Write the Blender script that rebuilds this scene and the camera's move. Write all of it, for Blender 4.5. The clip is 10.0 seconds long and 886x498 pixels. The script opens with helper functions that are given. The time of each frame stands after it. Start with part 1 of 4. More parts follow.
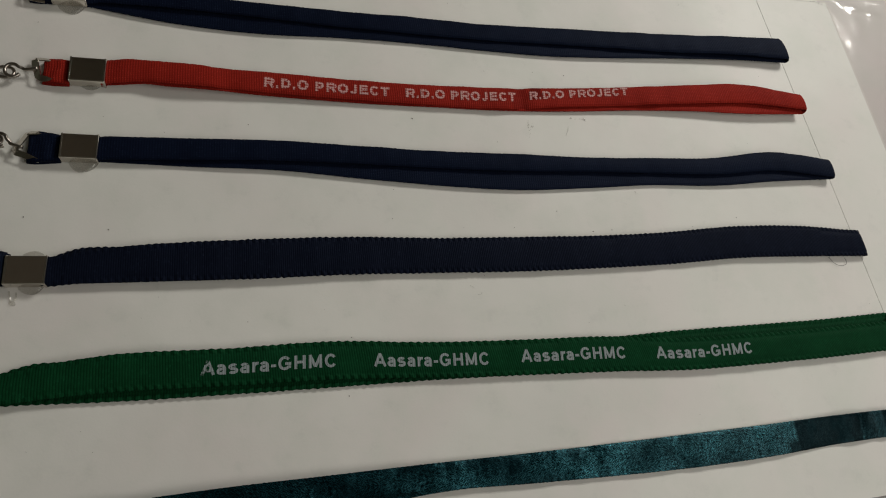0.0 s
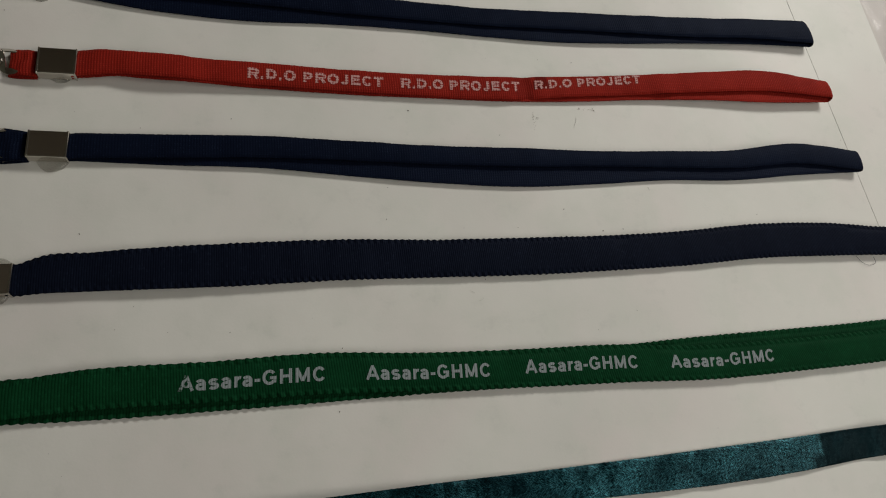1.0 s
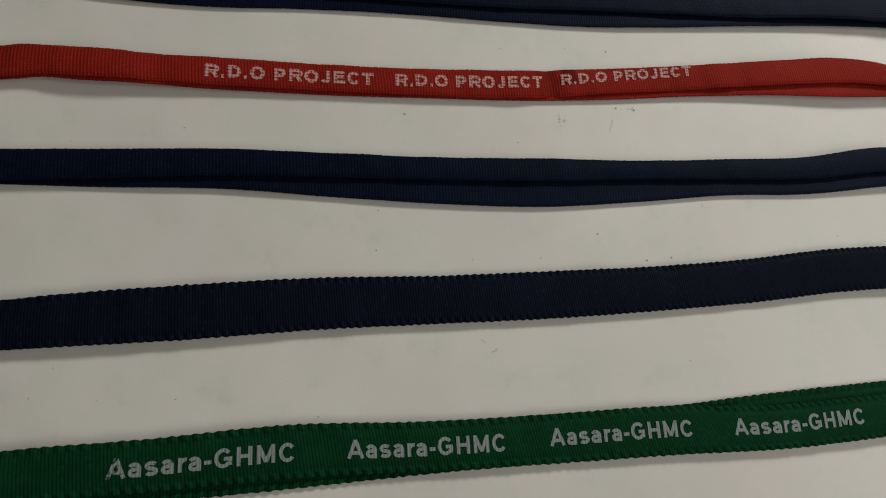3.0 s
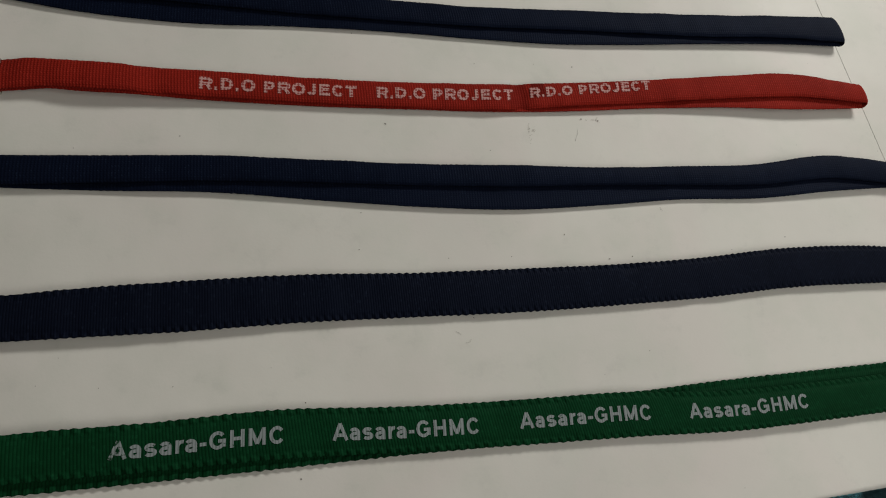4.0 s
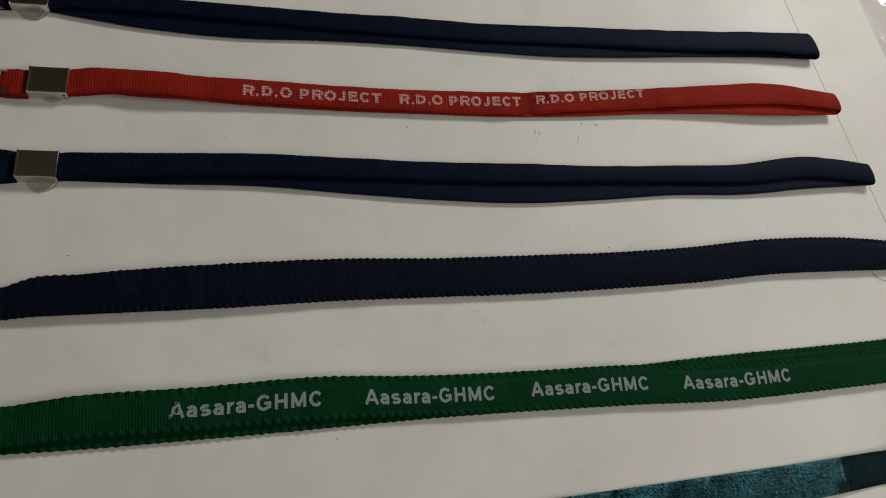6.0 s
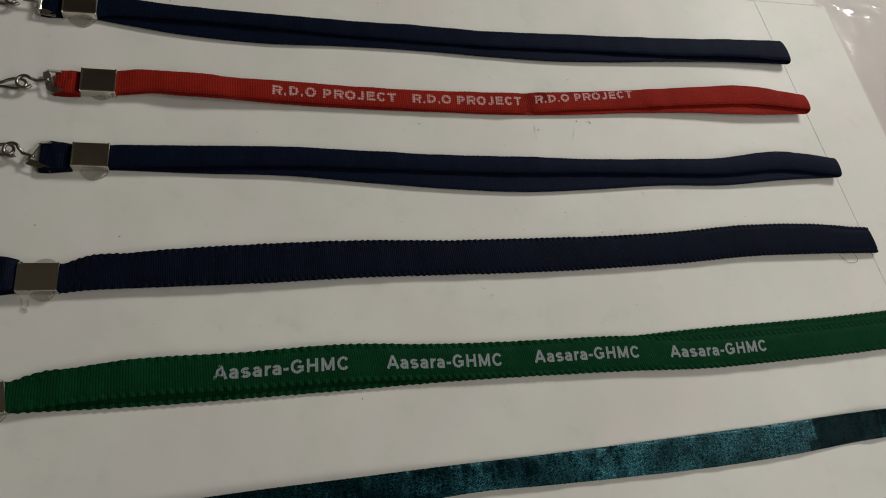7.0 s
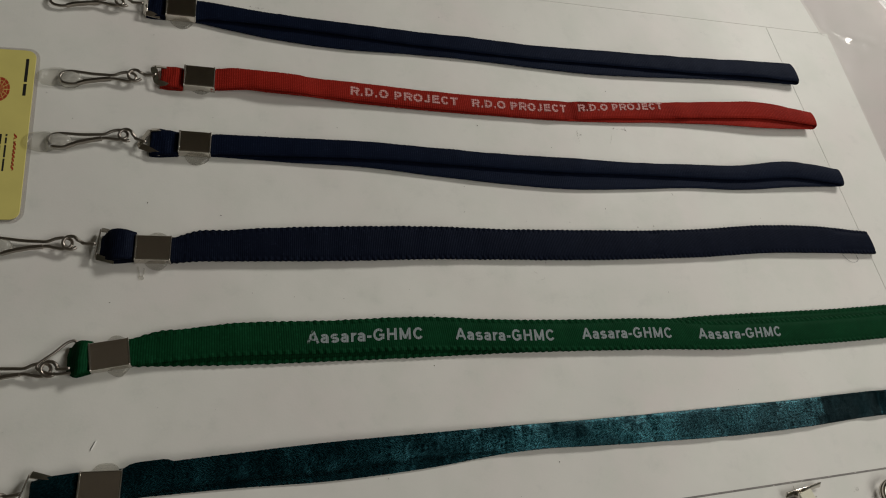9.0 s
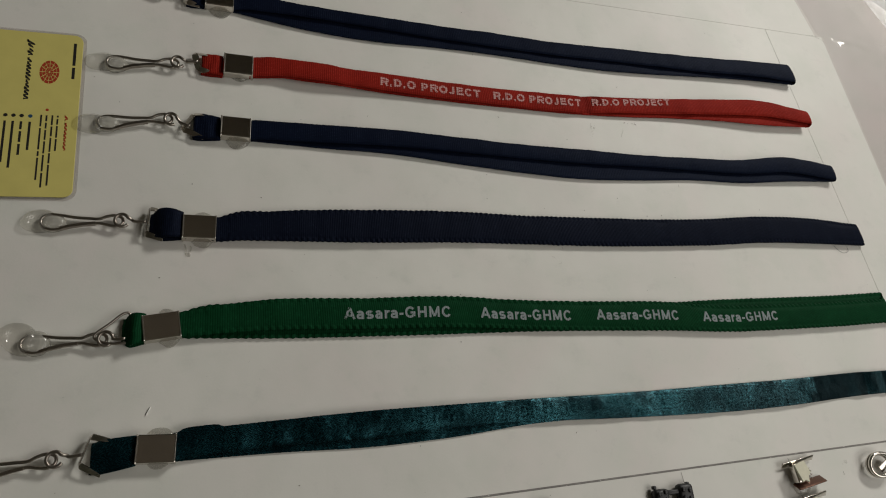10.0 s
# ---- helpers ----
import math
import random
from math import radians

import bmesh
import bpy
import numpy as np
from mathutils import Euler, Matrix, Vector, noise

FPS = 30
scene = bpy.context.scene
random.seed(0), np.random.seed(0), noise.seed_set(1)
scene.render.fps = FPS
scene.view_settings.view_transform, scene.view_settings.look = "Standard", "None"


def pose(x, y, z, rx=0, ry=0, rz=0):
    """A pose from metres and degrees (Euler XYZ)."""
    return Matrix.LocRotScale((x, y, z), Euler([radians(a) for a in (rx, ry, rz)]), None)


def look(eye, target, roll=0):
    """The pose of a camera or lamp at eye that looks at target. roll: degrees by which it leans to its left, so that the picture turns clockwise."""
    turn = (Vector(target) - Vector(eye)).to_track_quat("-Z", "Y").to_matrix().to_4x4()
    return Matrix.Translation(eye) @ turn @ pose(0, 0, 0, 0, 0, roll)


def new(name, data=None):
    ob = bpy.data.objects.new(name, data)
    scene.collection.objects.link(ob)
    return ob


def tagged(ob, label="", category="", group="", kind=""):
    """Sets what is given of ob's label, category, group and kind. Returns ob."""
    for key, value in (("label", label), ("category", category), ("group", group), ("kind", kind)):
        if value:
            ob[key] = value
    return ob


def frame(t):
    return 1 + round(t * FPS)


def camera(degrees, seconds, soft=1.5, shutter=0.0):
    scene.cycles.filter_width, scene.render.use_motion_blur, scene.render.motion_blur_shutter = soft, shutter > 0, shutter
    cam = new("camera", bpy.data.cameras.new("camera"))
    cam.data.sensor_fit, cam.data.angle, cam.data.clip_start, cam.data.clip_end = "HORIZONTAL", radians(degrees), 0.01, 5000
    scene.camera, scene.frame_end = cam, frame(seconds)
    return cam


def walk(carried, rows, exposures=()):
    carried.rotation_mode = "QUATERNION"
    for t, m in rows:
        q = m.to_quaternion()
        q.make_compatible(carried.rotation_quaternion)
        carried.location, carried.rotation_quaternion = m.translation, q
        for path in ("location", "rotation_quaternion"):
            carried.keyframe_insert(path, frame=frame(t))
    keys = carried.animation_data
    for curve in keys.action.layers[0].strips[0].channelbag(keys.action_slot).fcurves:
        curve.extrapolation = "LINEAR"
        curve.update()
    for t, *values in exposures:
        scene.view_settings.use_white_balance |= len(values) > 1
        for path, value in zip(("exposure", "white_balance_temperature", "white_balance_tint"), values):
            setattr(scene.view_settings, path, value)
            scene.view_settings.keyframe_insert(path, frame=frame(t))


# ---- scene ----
cam = camera(67.65, 10.0, soft=1.05)
PATH = [
    (0.0, pose(0.0278, -0.0405, 0.2870, 18.68, -13.91, -4.14)),
    (0.5, pose(0.0306, -0.0389, 0.2863, 18.44, -13.78, -4.31)),
    (1.0, pose(0.0380, -0.0281, 0.2703, 17.60, -13.06, -4.12)),
    (1.5, pose(0.0479, -0.0107, 0.2415, 16.65, -11.76, -3.68)),
    (2.0, pose(0.0560, 0.0011, 0.2214, 16.13, -10.98, -3.51)),
    (2.5, pose(0.0589, 0.0048, 0.2164, 16.37, -10.79, -3.41)),
    (2.7, pose(0.0594, 0.0048, 0.2185, 16.44, -10.72, -3.48)),
    (3.8, pose(0.0578, -0.0054, 0.2369, 17.96, -12.00, -4.19)),
    (4.0, pose(0.0570, -0.0067, 0.2403, 17.96, -12.27, -4.31)),
    (4.5, pose(0.0532, -0.0105, 0.2457, 18.23, -12.69, -4.48)),
    (5.0, pose(0.0483, -0.0122, 0.2483, 18.38, -12.77, -4.43)),
    (5.2, pose(0.0470, -0.0142, 0.2495, 18.65, -12.52, -4.38)),
    (6.3, pose(0.0369, -0.0356, 0.2682, 20.24, -12.46, -4.77)),
    (6.5, pose(0.0325, -0.0409, 0.2733, 20.47, -13.00, -5.04)),
    (7.0, pose(0.0247, -0.0501, 0.2825, 21.08, -13.25, -5.23)),
    (7.5, pose(0.0162, -0.0536, 0.2845, 21.82, -13.01, -5.08)),
    (8.0, pose(0.0058, -0.0588, 0.2881, 22.41, -13.12, -4.76)),
    (8.5, pose(-0.0086, -0.0651, 0.2929, 22.40, -14.26, -4.67)),
    (9.0, pose(-0.0240, -0.0721, 0.3008, 22.07, -15.48, -4.52)),
    (9.5, pose(-0.0393, -0.0783, 0.3077, 21.67, -16.62, -4.35)),
    (10.0, pose(-0.0524, -0.0814, 0.3099, 21.35, -17.43, -4.36)),
]
walk(cam, PATH)

# ---- light ----
world = bpy.data.worlds.new("room_air")
scene.world = world
world.use_nodes = True
world.node_tree.nodes["Background"].inputs[0].default_value = (0.9, 0.85, 0.8, 1)
world.node_tree.nodes["Background"].inputs[1].default_value = 0.02


def area_lamp(name, eye, target, size_x, size_y, watts, colour):
    data = bpy.data.lights.new(name, "AREA")
    data.shape, data.size, data.size_y, data.energy, data.color = "RECTANGLE", size_x, size_y, watts, colour
    ob = new(name, data)
    ob.matrix_world = look(eye, target)
    return tagged(ob, "unseen white area lamp lighting the board", "lamp", kind="structure")


KEY = (1.02, 0.86, 0.80)
area_lamp("tube_lamp", KEY, (0.1, 0.05, 0), 0.42, 0.19, 10.1, (1.0, 0.965, 0.90))
# Unseen soft fill, added low on the right to brighten the lower board.
area_lamp("fill_lamp", (0.97, -0.45, 0.95), (0.6, -0.3, 0), 1.2, 0.8, 6.6, (1.0, 0.96, 0.90))

# ---- materials ----


class Nodes:
    """Short ways to wire a material."""

    def __init__(self, name):
        self.m = bpy.data.materials.new(name)
        self.m.use_nodes = True
        self.t = self.m.node_tree
        self.b = self.t.nodes["Principled BSDF"]

    def n(self, kind, **props):
        node = self.t.nodes.new(kind)
        for k, v in props.items():
            if k in node.inputs:
                self.put(node.inputs[k], v)
        return node

    def put(self, socket, v):
        if isinstance(v, bpy.types.NodeSocket):
            self.t.links.new(v, socket)
        else:
            socket.default_value = v

    def math(self, op, a, b=0.0, c=0.0):
        node = self.t.nodes.new("ShaderNodeMath")
        node.operation = op
        for s, v in zip(node.inputs, (a, b, c)):
            self.put(s, v)
        return node.outputs[0]

    def noise(self, scale, detail=3.0, vector=None, rough=0.5):
        node = self.n("ShaderNodeTexNoise", Scale=scale, Detail=detail, Roughness=rough)
        if vector is not None:
            self.put(node.inputs["Vector"], vector)
        return node.outputs["Fac"]

    def place(self):
        return self.t.nodes.new("ShaderNodeTexCoord").outputs["Object"]

    def world_place(self):
        return self.t.nodes.new("ShaderNodeNewGeometry").outputs["Position"]

    def uv(self):
        sep = self.t.nodes.new("ShaderNodeSeparateXYZ")
        self.put(sep.inputs[0], self.t.nodes.new("ShaderNodeTexCoord").outputs["UV"])
        return sep.outputs[0], sep.outputs[1]

    def mix(self, f, a, b):
        node = self.t.nodes.new("ShaderNodeMix")
        node.data_type = "RGBA"
        self.put(node.inputs[0], f)
        self.put(node.inputs[6], a)
        self.put(node.inputs[7], b)
        return node.outputs[2]

    def ramp(self, f, lo, hi):
        node = self.t.nodes.new("ShaderNodeMapRange")
        self.put(node.inputs[0], f)
        node.inputs[1].default_value, node.inputs[2].default_value = lo, hi
        return node.outputs[0]

    def bump(self, height, distance, strength=1.0):
        node = self.n("ShaderNodeBump", Height=height, Distance=distance, Strength=strength)
        self.put(self.b.inputs["Normal"], node.outputs[0])

    def set(self, **kw):
        for k, v in kw.items():
            self.put(self.b.inputs[k.replace("_", " ")], v)
        return self


def rgb(r, g, b):
    return (r, g, b, 1.0)


def board_material(name, base, dull, rough=0.42):
    k = Nodes(name)
    p = k.world_place()
    blotch = k.ramp(k.noise(9, 4, p), 0.35, 0.75)
    scuff = k.ramp(k.noise(70, 6, p, 0.7), 0.56, 0.8)
    c = k.mix(k.math("MULTIPLY", blotch, 0.8), rgb(*base), rgb(*dull))
    c = k.mix(k.ramp(k.noise(16, 2, p), 0.45, 0.7), c, k.mix(0.5, c, rgb(base[0] * 0.97, base[1] * 0.90, base[2] * 0.93)))
    haze = k.ramp(k.noise(34, 5, p, 0.6), 0.46, 0.66)
    c = k.mix(k.math("MULTIPLY", haze, 0.45), c, rgb(base[0] * 0.86, base[1] * 0.90, base[2] * 0.87))
    c = k.mix(k.math("MULTIPLY", scuff, 0.40), c, rgb(dull[0] * 0.8, dull[1] * 0.82, dull[2] * 0.82))
    k.set(Base_Color=c, Roughness=k.math("ADD", rough, k.math("MULTIPLY", blotch, 0.12)), Specular_IOR_Level=0.15)
    k.bump(k.math("ADD", k.noise(25, 3, p), k.math("MULTIPLY", k.noise(900, 2, p), 0.04)), 0.0012, 0.5)
    return k.m


def stain_mask(k, s, v, stains):
    """Damp patches on a tape: boxes of length and width with ragged edges, each with its depth."""
    ragged = k.math("MULTIPLY", k.math("SUBTRACT", k.noise(260, 3, k.place()), 0.5), 0.0022)
    total = None
    for s0, s1, v0, v1, deep in stains:
        along = k.math("SUBTRACT", (s1 - s0) / 2, k.math("ABSOLUTE", k.math("SUBTRACT", s, (s0 + s1) / 2)))
        across = k.math("SUBTRACT", (v1 - v0) / 2, k.math("ABSOLUTE", k.math("SUBTRACT", v, (v0 + v1) / 2)))
        inside = k.ramp(k.math("ADD", k.math("MINIMUM", along, across), ragged), -0.0004, 0.0005)
        inside = k.math("MULTIPLY", inside, deep)
        total = inside if total is None else k.math("MAXIMUM", total, inside)
    return total


def weave_material(name, base, thread, glint, rough=0.55, relief=0.35, spec=0.05, stains=()):
    """Tubular polyester: short slanted floats, turned about from row to row."""
    k = Nodes(name)
    s, v = k.uv()
    wide, tall = 0.00112, 0.00086
    half = k.math("PINGPONG", v, tall)
    a = k.math("SINE", k.math("ADD", k.math("MULTIPLY", s, 2 * math.pi / wide), k.math("MULTIPLY", half, 1.5 / tall)))
    b = k.math("POWER", k.math("ABSOLUTE", k.math("SINE", k.math("MULTIPLY", v, math.pi / tall))), 0.6)
    h = k.math("MULTIPLY", k.math("ADD", k.math("MULTIPLY", a, 0.5), 0.5), b)
    cell = k.t.nodes.new("ShaderNodeCombineXYZ")
    k.put(cell.inputs[0], k.math("FLOOR", k.math("DIVIDE", s, wide)))
    k.put(cell.inputs[1], k.math("FLOOR", k.math("DIVIDE", v, tall)))
    lot = k.t.nodes.new("ShaderNodeTexWhiteNoise")
    k.put(lot.inputs["Vector"], cell.outputs[0])
    spark = k.math("MULTIPLY", k.ramp(lot.outputs["Value"], 0.72, 1.0), k.ramp(h, 0.55, 0.95))
    fuzz = k.noise(1400, 2, k.place())
    wear = k.ramp(k.noise(55, 3, k.place()), 0.35, 0.75)
    c = k.mix(k.math("ADD", 0.25, k.math("MULTIPLY", h, k.math("ADD", 0.35, k.math("MULTIPLY", lot.outputs["Value"], 0.4)))), rgb(*base), rgb(*thread))
    c = k.mix(k.math("MULTIPLY", wear, 0.25), c, rgb(*(x * 1.3 for x in thread)))
    # Sparkle on random raised cells is painted into the base colour.
    c = k.mix(k.math("MULTIPLY", spark, 0.55), c, rgb(*glint))
    if stains:
        c = k.mix(stain_mask(k, s, v, stains), c, rgb(*(x * 0.42 for x in base)))
    k.set(Base_Color=c, Roughness=rough, Specular_IOR_Level=spec, Specular_Tint=rgb(*(0.12 + 0.88 * x / max(glint) for x in glint)))
    k.bump(k.math("ADD", h, k.math("MULTIPLY", fuzz, 0.5)), 0.0003, relief)
    return k.m


def rib_material(name, base, thread, glint, pitch=0.00105, rough=0.55, spec=0.04):
    """Grosgrain: fine ribs across the tape, a painted glint in the colour of a few threads."""
    k = Nodes(name)
    s, v = k.uv()
    h = k.math("ABSOLUTE", k.math("SINE", k.math("MULTIPLY", s, math.pi / pitch)))
    cell = k.t.nodes.new("ShaderNodeCombineXYZ")
    k.put(cell.inputs[0], k.math("FLOOR", k.math("DIVIDE", s, pitch)))
    k.put(cell.inputs[1], k.math("FLOOR", k.math("DIVIDE", v, 0.0011)))
    lot = k.t.nodes.new("ShaderNodeTexWhiteNoise")
    k.put(lot.inputs["Vector"], cell.outputs[0])
    fuzz = k.noise(1600, 2, k.place())
    wear = k.ramp(k.noise(60, 3, k.place()), 0.35, 0.75)
    c = k.mix(k.math("MULTIPLY", h, k.math("ADD", 0.55, k.math("MULTIPLY", lot.outputs["Value"], 0.45))), rgb(*base), rgb(*thread))
    c = k.mix(k.math("MULTIPLY", wear, 0.25), c, rgb(*(x * 1.4 for x in thread)))
    c = k.mix(k.math("MULTIPLY", k.math("MULTIPLY", k.ramp(lot.outputs["Value"], 0.80, 1.0), k.ramp(fuzz, 0.45, 0.6)), 0.3), c, rgb(*glint))
    k.set(Base_Color=c, Roughness=rough, Specular_IOR_Level=spec, Specular_Tint=rgb(*(0.3 + 0.7 * x / max(glint) for x in glint)))
    k.bump(k.math("ADD", h, k.math("MULTIPLY", fuzz, 0.9)), 0.00014, 0.55)
    return k.m


def satin_material(name, base, thread, stains=()):
    """Satin: long glossy floats in a herringbone, glints put thread by thread into colour and specular."""
    k = Nodes(name)
    s, v = k.uv()
    zig = k.math("PINGPONG", v, 0.0062)
    joined = k.t.nodes.new("ShaderNodeCombineXYZ")
    k.put(joined.inputs[0], k.math("ADD", k.math("MULTIPLY", s, 380.0), k.math("MULTIPLY", zig, 300.0)))
    k.put(joined.inputs[1], k.math("SUBTRACT", k.math("MULTIPLY", zig, 4200.0), k.math("MULTIPLY", s, 2900.0)))
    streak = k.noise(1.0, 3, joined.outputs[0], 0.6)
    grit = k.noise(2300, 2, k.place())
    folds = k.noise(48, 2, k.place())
    # Noise draws the thread glints and sheen patches, in colour as well as specular.
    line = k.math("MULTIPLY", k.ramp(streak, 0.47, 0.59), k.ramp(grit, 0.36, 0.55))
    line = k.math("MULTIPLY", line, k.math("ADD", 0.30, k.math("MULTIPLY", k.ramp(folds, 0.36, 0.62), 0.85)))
    if stains:
        line = k.math("MULTIPLY", line, k.math("SUBTRACT", 1.0, stain_mask(k, s, v, stains)))
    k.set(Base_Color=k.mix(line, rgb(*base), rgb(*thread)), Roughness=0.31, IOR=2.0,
          Specular_IOR_Level=k.math("ADD", 0.012, k.math("MULTIPLY", line, 0.78)), Specular_Tint=rgb(0.20, 0.75, 0.90), Anisotropic=0.7, Anisotropic_Rotation=0.28)
    tangent = k.t.nodes.new("ShaderNodeTangent")
    tangent.direction_type = "UV_MAP"
    k.put(k.b.inputs["Tangent"], tangent.outputs[0])
    k.bump(k.math("ADD", k.math("MULTIPLY", streak, 0.65), k.math("ADD", k.math("MULTIPLY", folds, 22.0), k.math("MULTIPLY", k.noise(170, 2, k.place()), 5.0))), 0.00008, 1.0)
    return k.m


def plain_material(name, colour, rough=0.5, metal=0.0, grain=0.0, spec=0.5, grain_scale=400):
    k = Nodes(name)
    p = k.place()
    f = k.noise(grain_scale, 4, p)
    c = k.mix(k.math("MULTIPLY", f, 0.7), rgb(*colour), rgb(*(x * 0.72 for x in colour)))
    r = k.math("ADD", rough, k.math("MULTIPLY", k.noise(grain_scale * 0.3, 3, p), 0.1))
    k.set(Base_Color=c, Roughness=r, Metallic=metal, Specular_IOR_Level=spec)
    if grain:
        k.bump(f, grain, 0.6)
    return k.m


def clear_material(name, tint, gloss, rough, wave=0.0):
    """Clear plastic or glue: light passes, the surface shines."""
    k = Nodes(name)
    t = k.t
    thru, shine, both = t.nodes.new("ShaderNodeBsdfTransparent"), t.nodes.new("ShaderNodeBsdfGlossy"), t.nodes.new("ShaderNodeMixShader")
    thru.inputs[0].default_value = rgb(*tint)
    shine.inputs["Roughness"].default_value = rough
    fres = k.n("ShaderNodeLayerWeight", Blend=0.5)
    if wave:
        bump = k.n("ShaderNodeBump", Height=k.noise(60, 4, k.place()), Distance=wave, Strength=1.0)
        t.links.new(bump.outputs[0], shine.inputs["Normal"])
        t.links.new(bump.outputs[0], fres.inputs["Normal"])
    k.put(both.inputs[0], k.math("ADD", 0.05, k.math("MULTIPLY", k.math("POWER", fres.outputs[1], 3.0), gloss * 0.4)))
    t.links.new(thru.outputs[0], both.inputs[1])
    t.links.new(shine.outputs[0], both.inputs[2])
    t.links.new(both.outputs[0], t.nodes["Material Output"].inputs["Surface"])
    return k.m


def milky_material(name, tint, rough, wave, cloud, amount):
    """Clear stuff with some cloudiness in it."""
    m = clear_material(name, tint, 1.0, rough, wave)
    t = m.node_tree
    milk, both = t.nodes.new("ShaderNodeBsdfDiffuse"), t.nodes.new("ShaderNodeMixShader")
    milk.inputs[0].default_value, both.inputs[0].default_value = rgb(*cloud), amount
    out = t.nodes["Material Output"].inputs["Surface"]
    t.links.new(out.links[0].from_socket, both.inputs[1])
    t.links.new(milk.outputs[0], both.inputs[2])
    t.links.new(both.outputs[0], out)
    return m


M_BOARD = board_material("white_laminate", (0.79, 0.785, 0.735), (0.70, 0.695, 0.655))
M_SIDE = board_material("wrapped_board", (0.62, 0.59, 0.555), (0.57, 0.54, 0.51))
M_CORE = plain_material("grey_core", (0.50, 0.48, 0.455), 0.8)
M_TABLE = plain_material("dark_table", (0.045, 0.035, 0.03), 0.5, grain=0.0002, grain_scale=60)
M_WALL = plain_material("wall_paint", (0.36, 0.37, 0.30), 0.8, grain_scale=30)
M_CEIL = plain_material("ceiling_paint", (0.56, 0.49, 0.42), 0.8, grain_scale=30)
M_FLOOR = plain_material("floor_tile", (0.20, 0.17, 0.14), 0.4, grain_scale=20)
M_NAVY = weave_material("navy_polyester", (0.0028, 0.0042, 0.0108), (0.0054, 0.0090, 0.0228), (0.022, 0.034, 0.062))
M_RED = weave_material("red_polyester", (0.150, 0.010, 0.008), (0.345, 0.024, 0.014), (0.50, 0.060, 0.045), 0.55, 0.5, 0.05,
                       ((0.1950, 0.2040, -0.002, 0.014, 0.30), (0.2060, 0.2125, -0.002, 0.0068, 0.62)))
M_NAVYRIB = rib_material("navy_grosgrain", (0.0032, 0.0046, 0.0104), (0.0056, 0.0080, 0.0176), (0.018, 0.026, 0.048), 0.0009)
M_GREEN = rib_material("green_grosgrain", (0.0024, 0.023, 0.0086), (0.0046, 0.047, 0.017), (0.010, 0.085, 0.036))
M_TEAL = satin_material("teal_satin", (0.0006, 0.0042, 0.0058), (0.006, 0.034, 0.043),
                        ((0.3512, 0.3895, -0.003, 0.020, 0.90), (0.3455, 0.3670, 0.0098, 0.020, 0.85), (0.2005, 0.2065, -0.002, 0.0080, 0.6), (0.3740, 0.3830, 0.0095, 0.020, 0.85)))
M_METAL = plain_material("nickel_plate", (0.72, 0.68, 0.62), 0.13, 1.0, grain_scale=120)
M_WIRE = plain_material("nickel_wire", (0.43, 0.39, 0.345), 0.27, 1.0, grain_scale=700)
M_CREAM = plain_material("cream_plastic", (0.72, 0.70, 0.55), 0.45)
M_BLACK = plain_material("black_plastic", (0.012, 0.012, 0.014), 0.42, grain=0.0001)
M_BROWN = plain_material("tarnished_metal", (0.16, 0.085, 0.06), 0.35, 0.8)
M_GLUE = milky_material("clear_glue", (0.975, 0.97, 0.96), 0.10, 0.0008, (0.80, 0.80, 0.74), 0.08)
M_GLUECLOUDY = milky_material("cloudy_glue", (0.975, 0.97, 0.96), 0.10, 0.0008, (0.78, 0.77, 0.70), 0.30)
M_FILM = clear_material("clear_film", (0.97, 0.96, 0.97), 1.0, 0.10, 0.00015)
M_HAZE = milky_material("milky_film", (0.97, 0.97, 0.97), 0.3, 0.0008, (0.85, 0.86, 0.84), 0.15)
M_SMUDGE = clear_material("grey_smudge", (0.80, 0.79, 0.78), 0.1, 0.6)
M_GLUEGLINT = plain_material("glue_glint", (0.82, 0.82, 0.80), 0.2)
M_SPECK = plain_material("dark_speck", (0.15, 0.13, 0.12), 0.8)
M_CARD = plain_material("yellow_card", (0.74, 0.66, 0.205), 0.38, grain_scale=90)
M_INK = plain_material("black_ink", (0.015, 0.014, 0.014), 0.5)
M_INKRED = plain_material("red_ink", (0.42, 0.045, 0.015), 0.5)
M_INKBLUE = plain_material("blue_ink", (0.02, 0.08, 0.16), 0.5)
M_SLEEVE = clear_material("card_sleeve", (0.95, 0.94, 0.94), 1.0, 0.15, 0.0004)


def print_material(name, colour, cloth, pitch, gaps, slant, worn=False):
    """Screen print on cloth: the cloth shows through between the threads."""
    k = Nodes(name)
    s = k.t.nodes.new("ShaderNodeSeparateXYZ")
    k.put(s.inputs[0], k.world_place())
    x, y = s.outputs[0], s.outputs[1]
    a = k.math("SINE", k.math("MULTIPLY", k.math("ADD", x, k.math("MULTIPLY", y, slant)), 2 * math.pi / pitch))
    b = k.math("SINE", k.math("MULTIPLY", k.math("SUBTRACT", k.math("MULTIPLY", x, slant), y), 2 * math.pi / pitch))
    f = k.math("ADD", k.math("MULTIPLY", a, b) if slant else a, k.math("MULTIPLY", k.math("SUBTRACT", k.noise(800, 3, k.place()), 0.5), 2.4))
    c = k.mix(k.math("MULTIPLY", k.ramp(f, 0.05, 0.45), gaps), rgb(*colour), rgb(*cloth))
    if worn:
        flaked = k.math("ADD", k.ramp(x, 0.007, -0.004), k.math("MULTIPLY", k.math("SUBTRACT", k.noise(900, 3, k.place()), 0.5), 2.2))
        c = k.mix(k.ramp(flaked, 0.35, 0.6), c, rgb(*cloth))
    k.set(Base_Color=c, Roughness=0.7, Specular_IOR_Level=0.2)
    return k.m


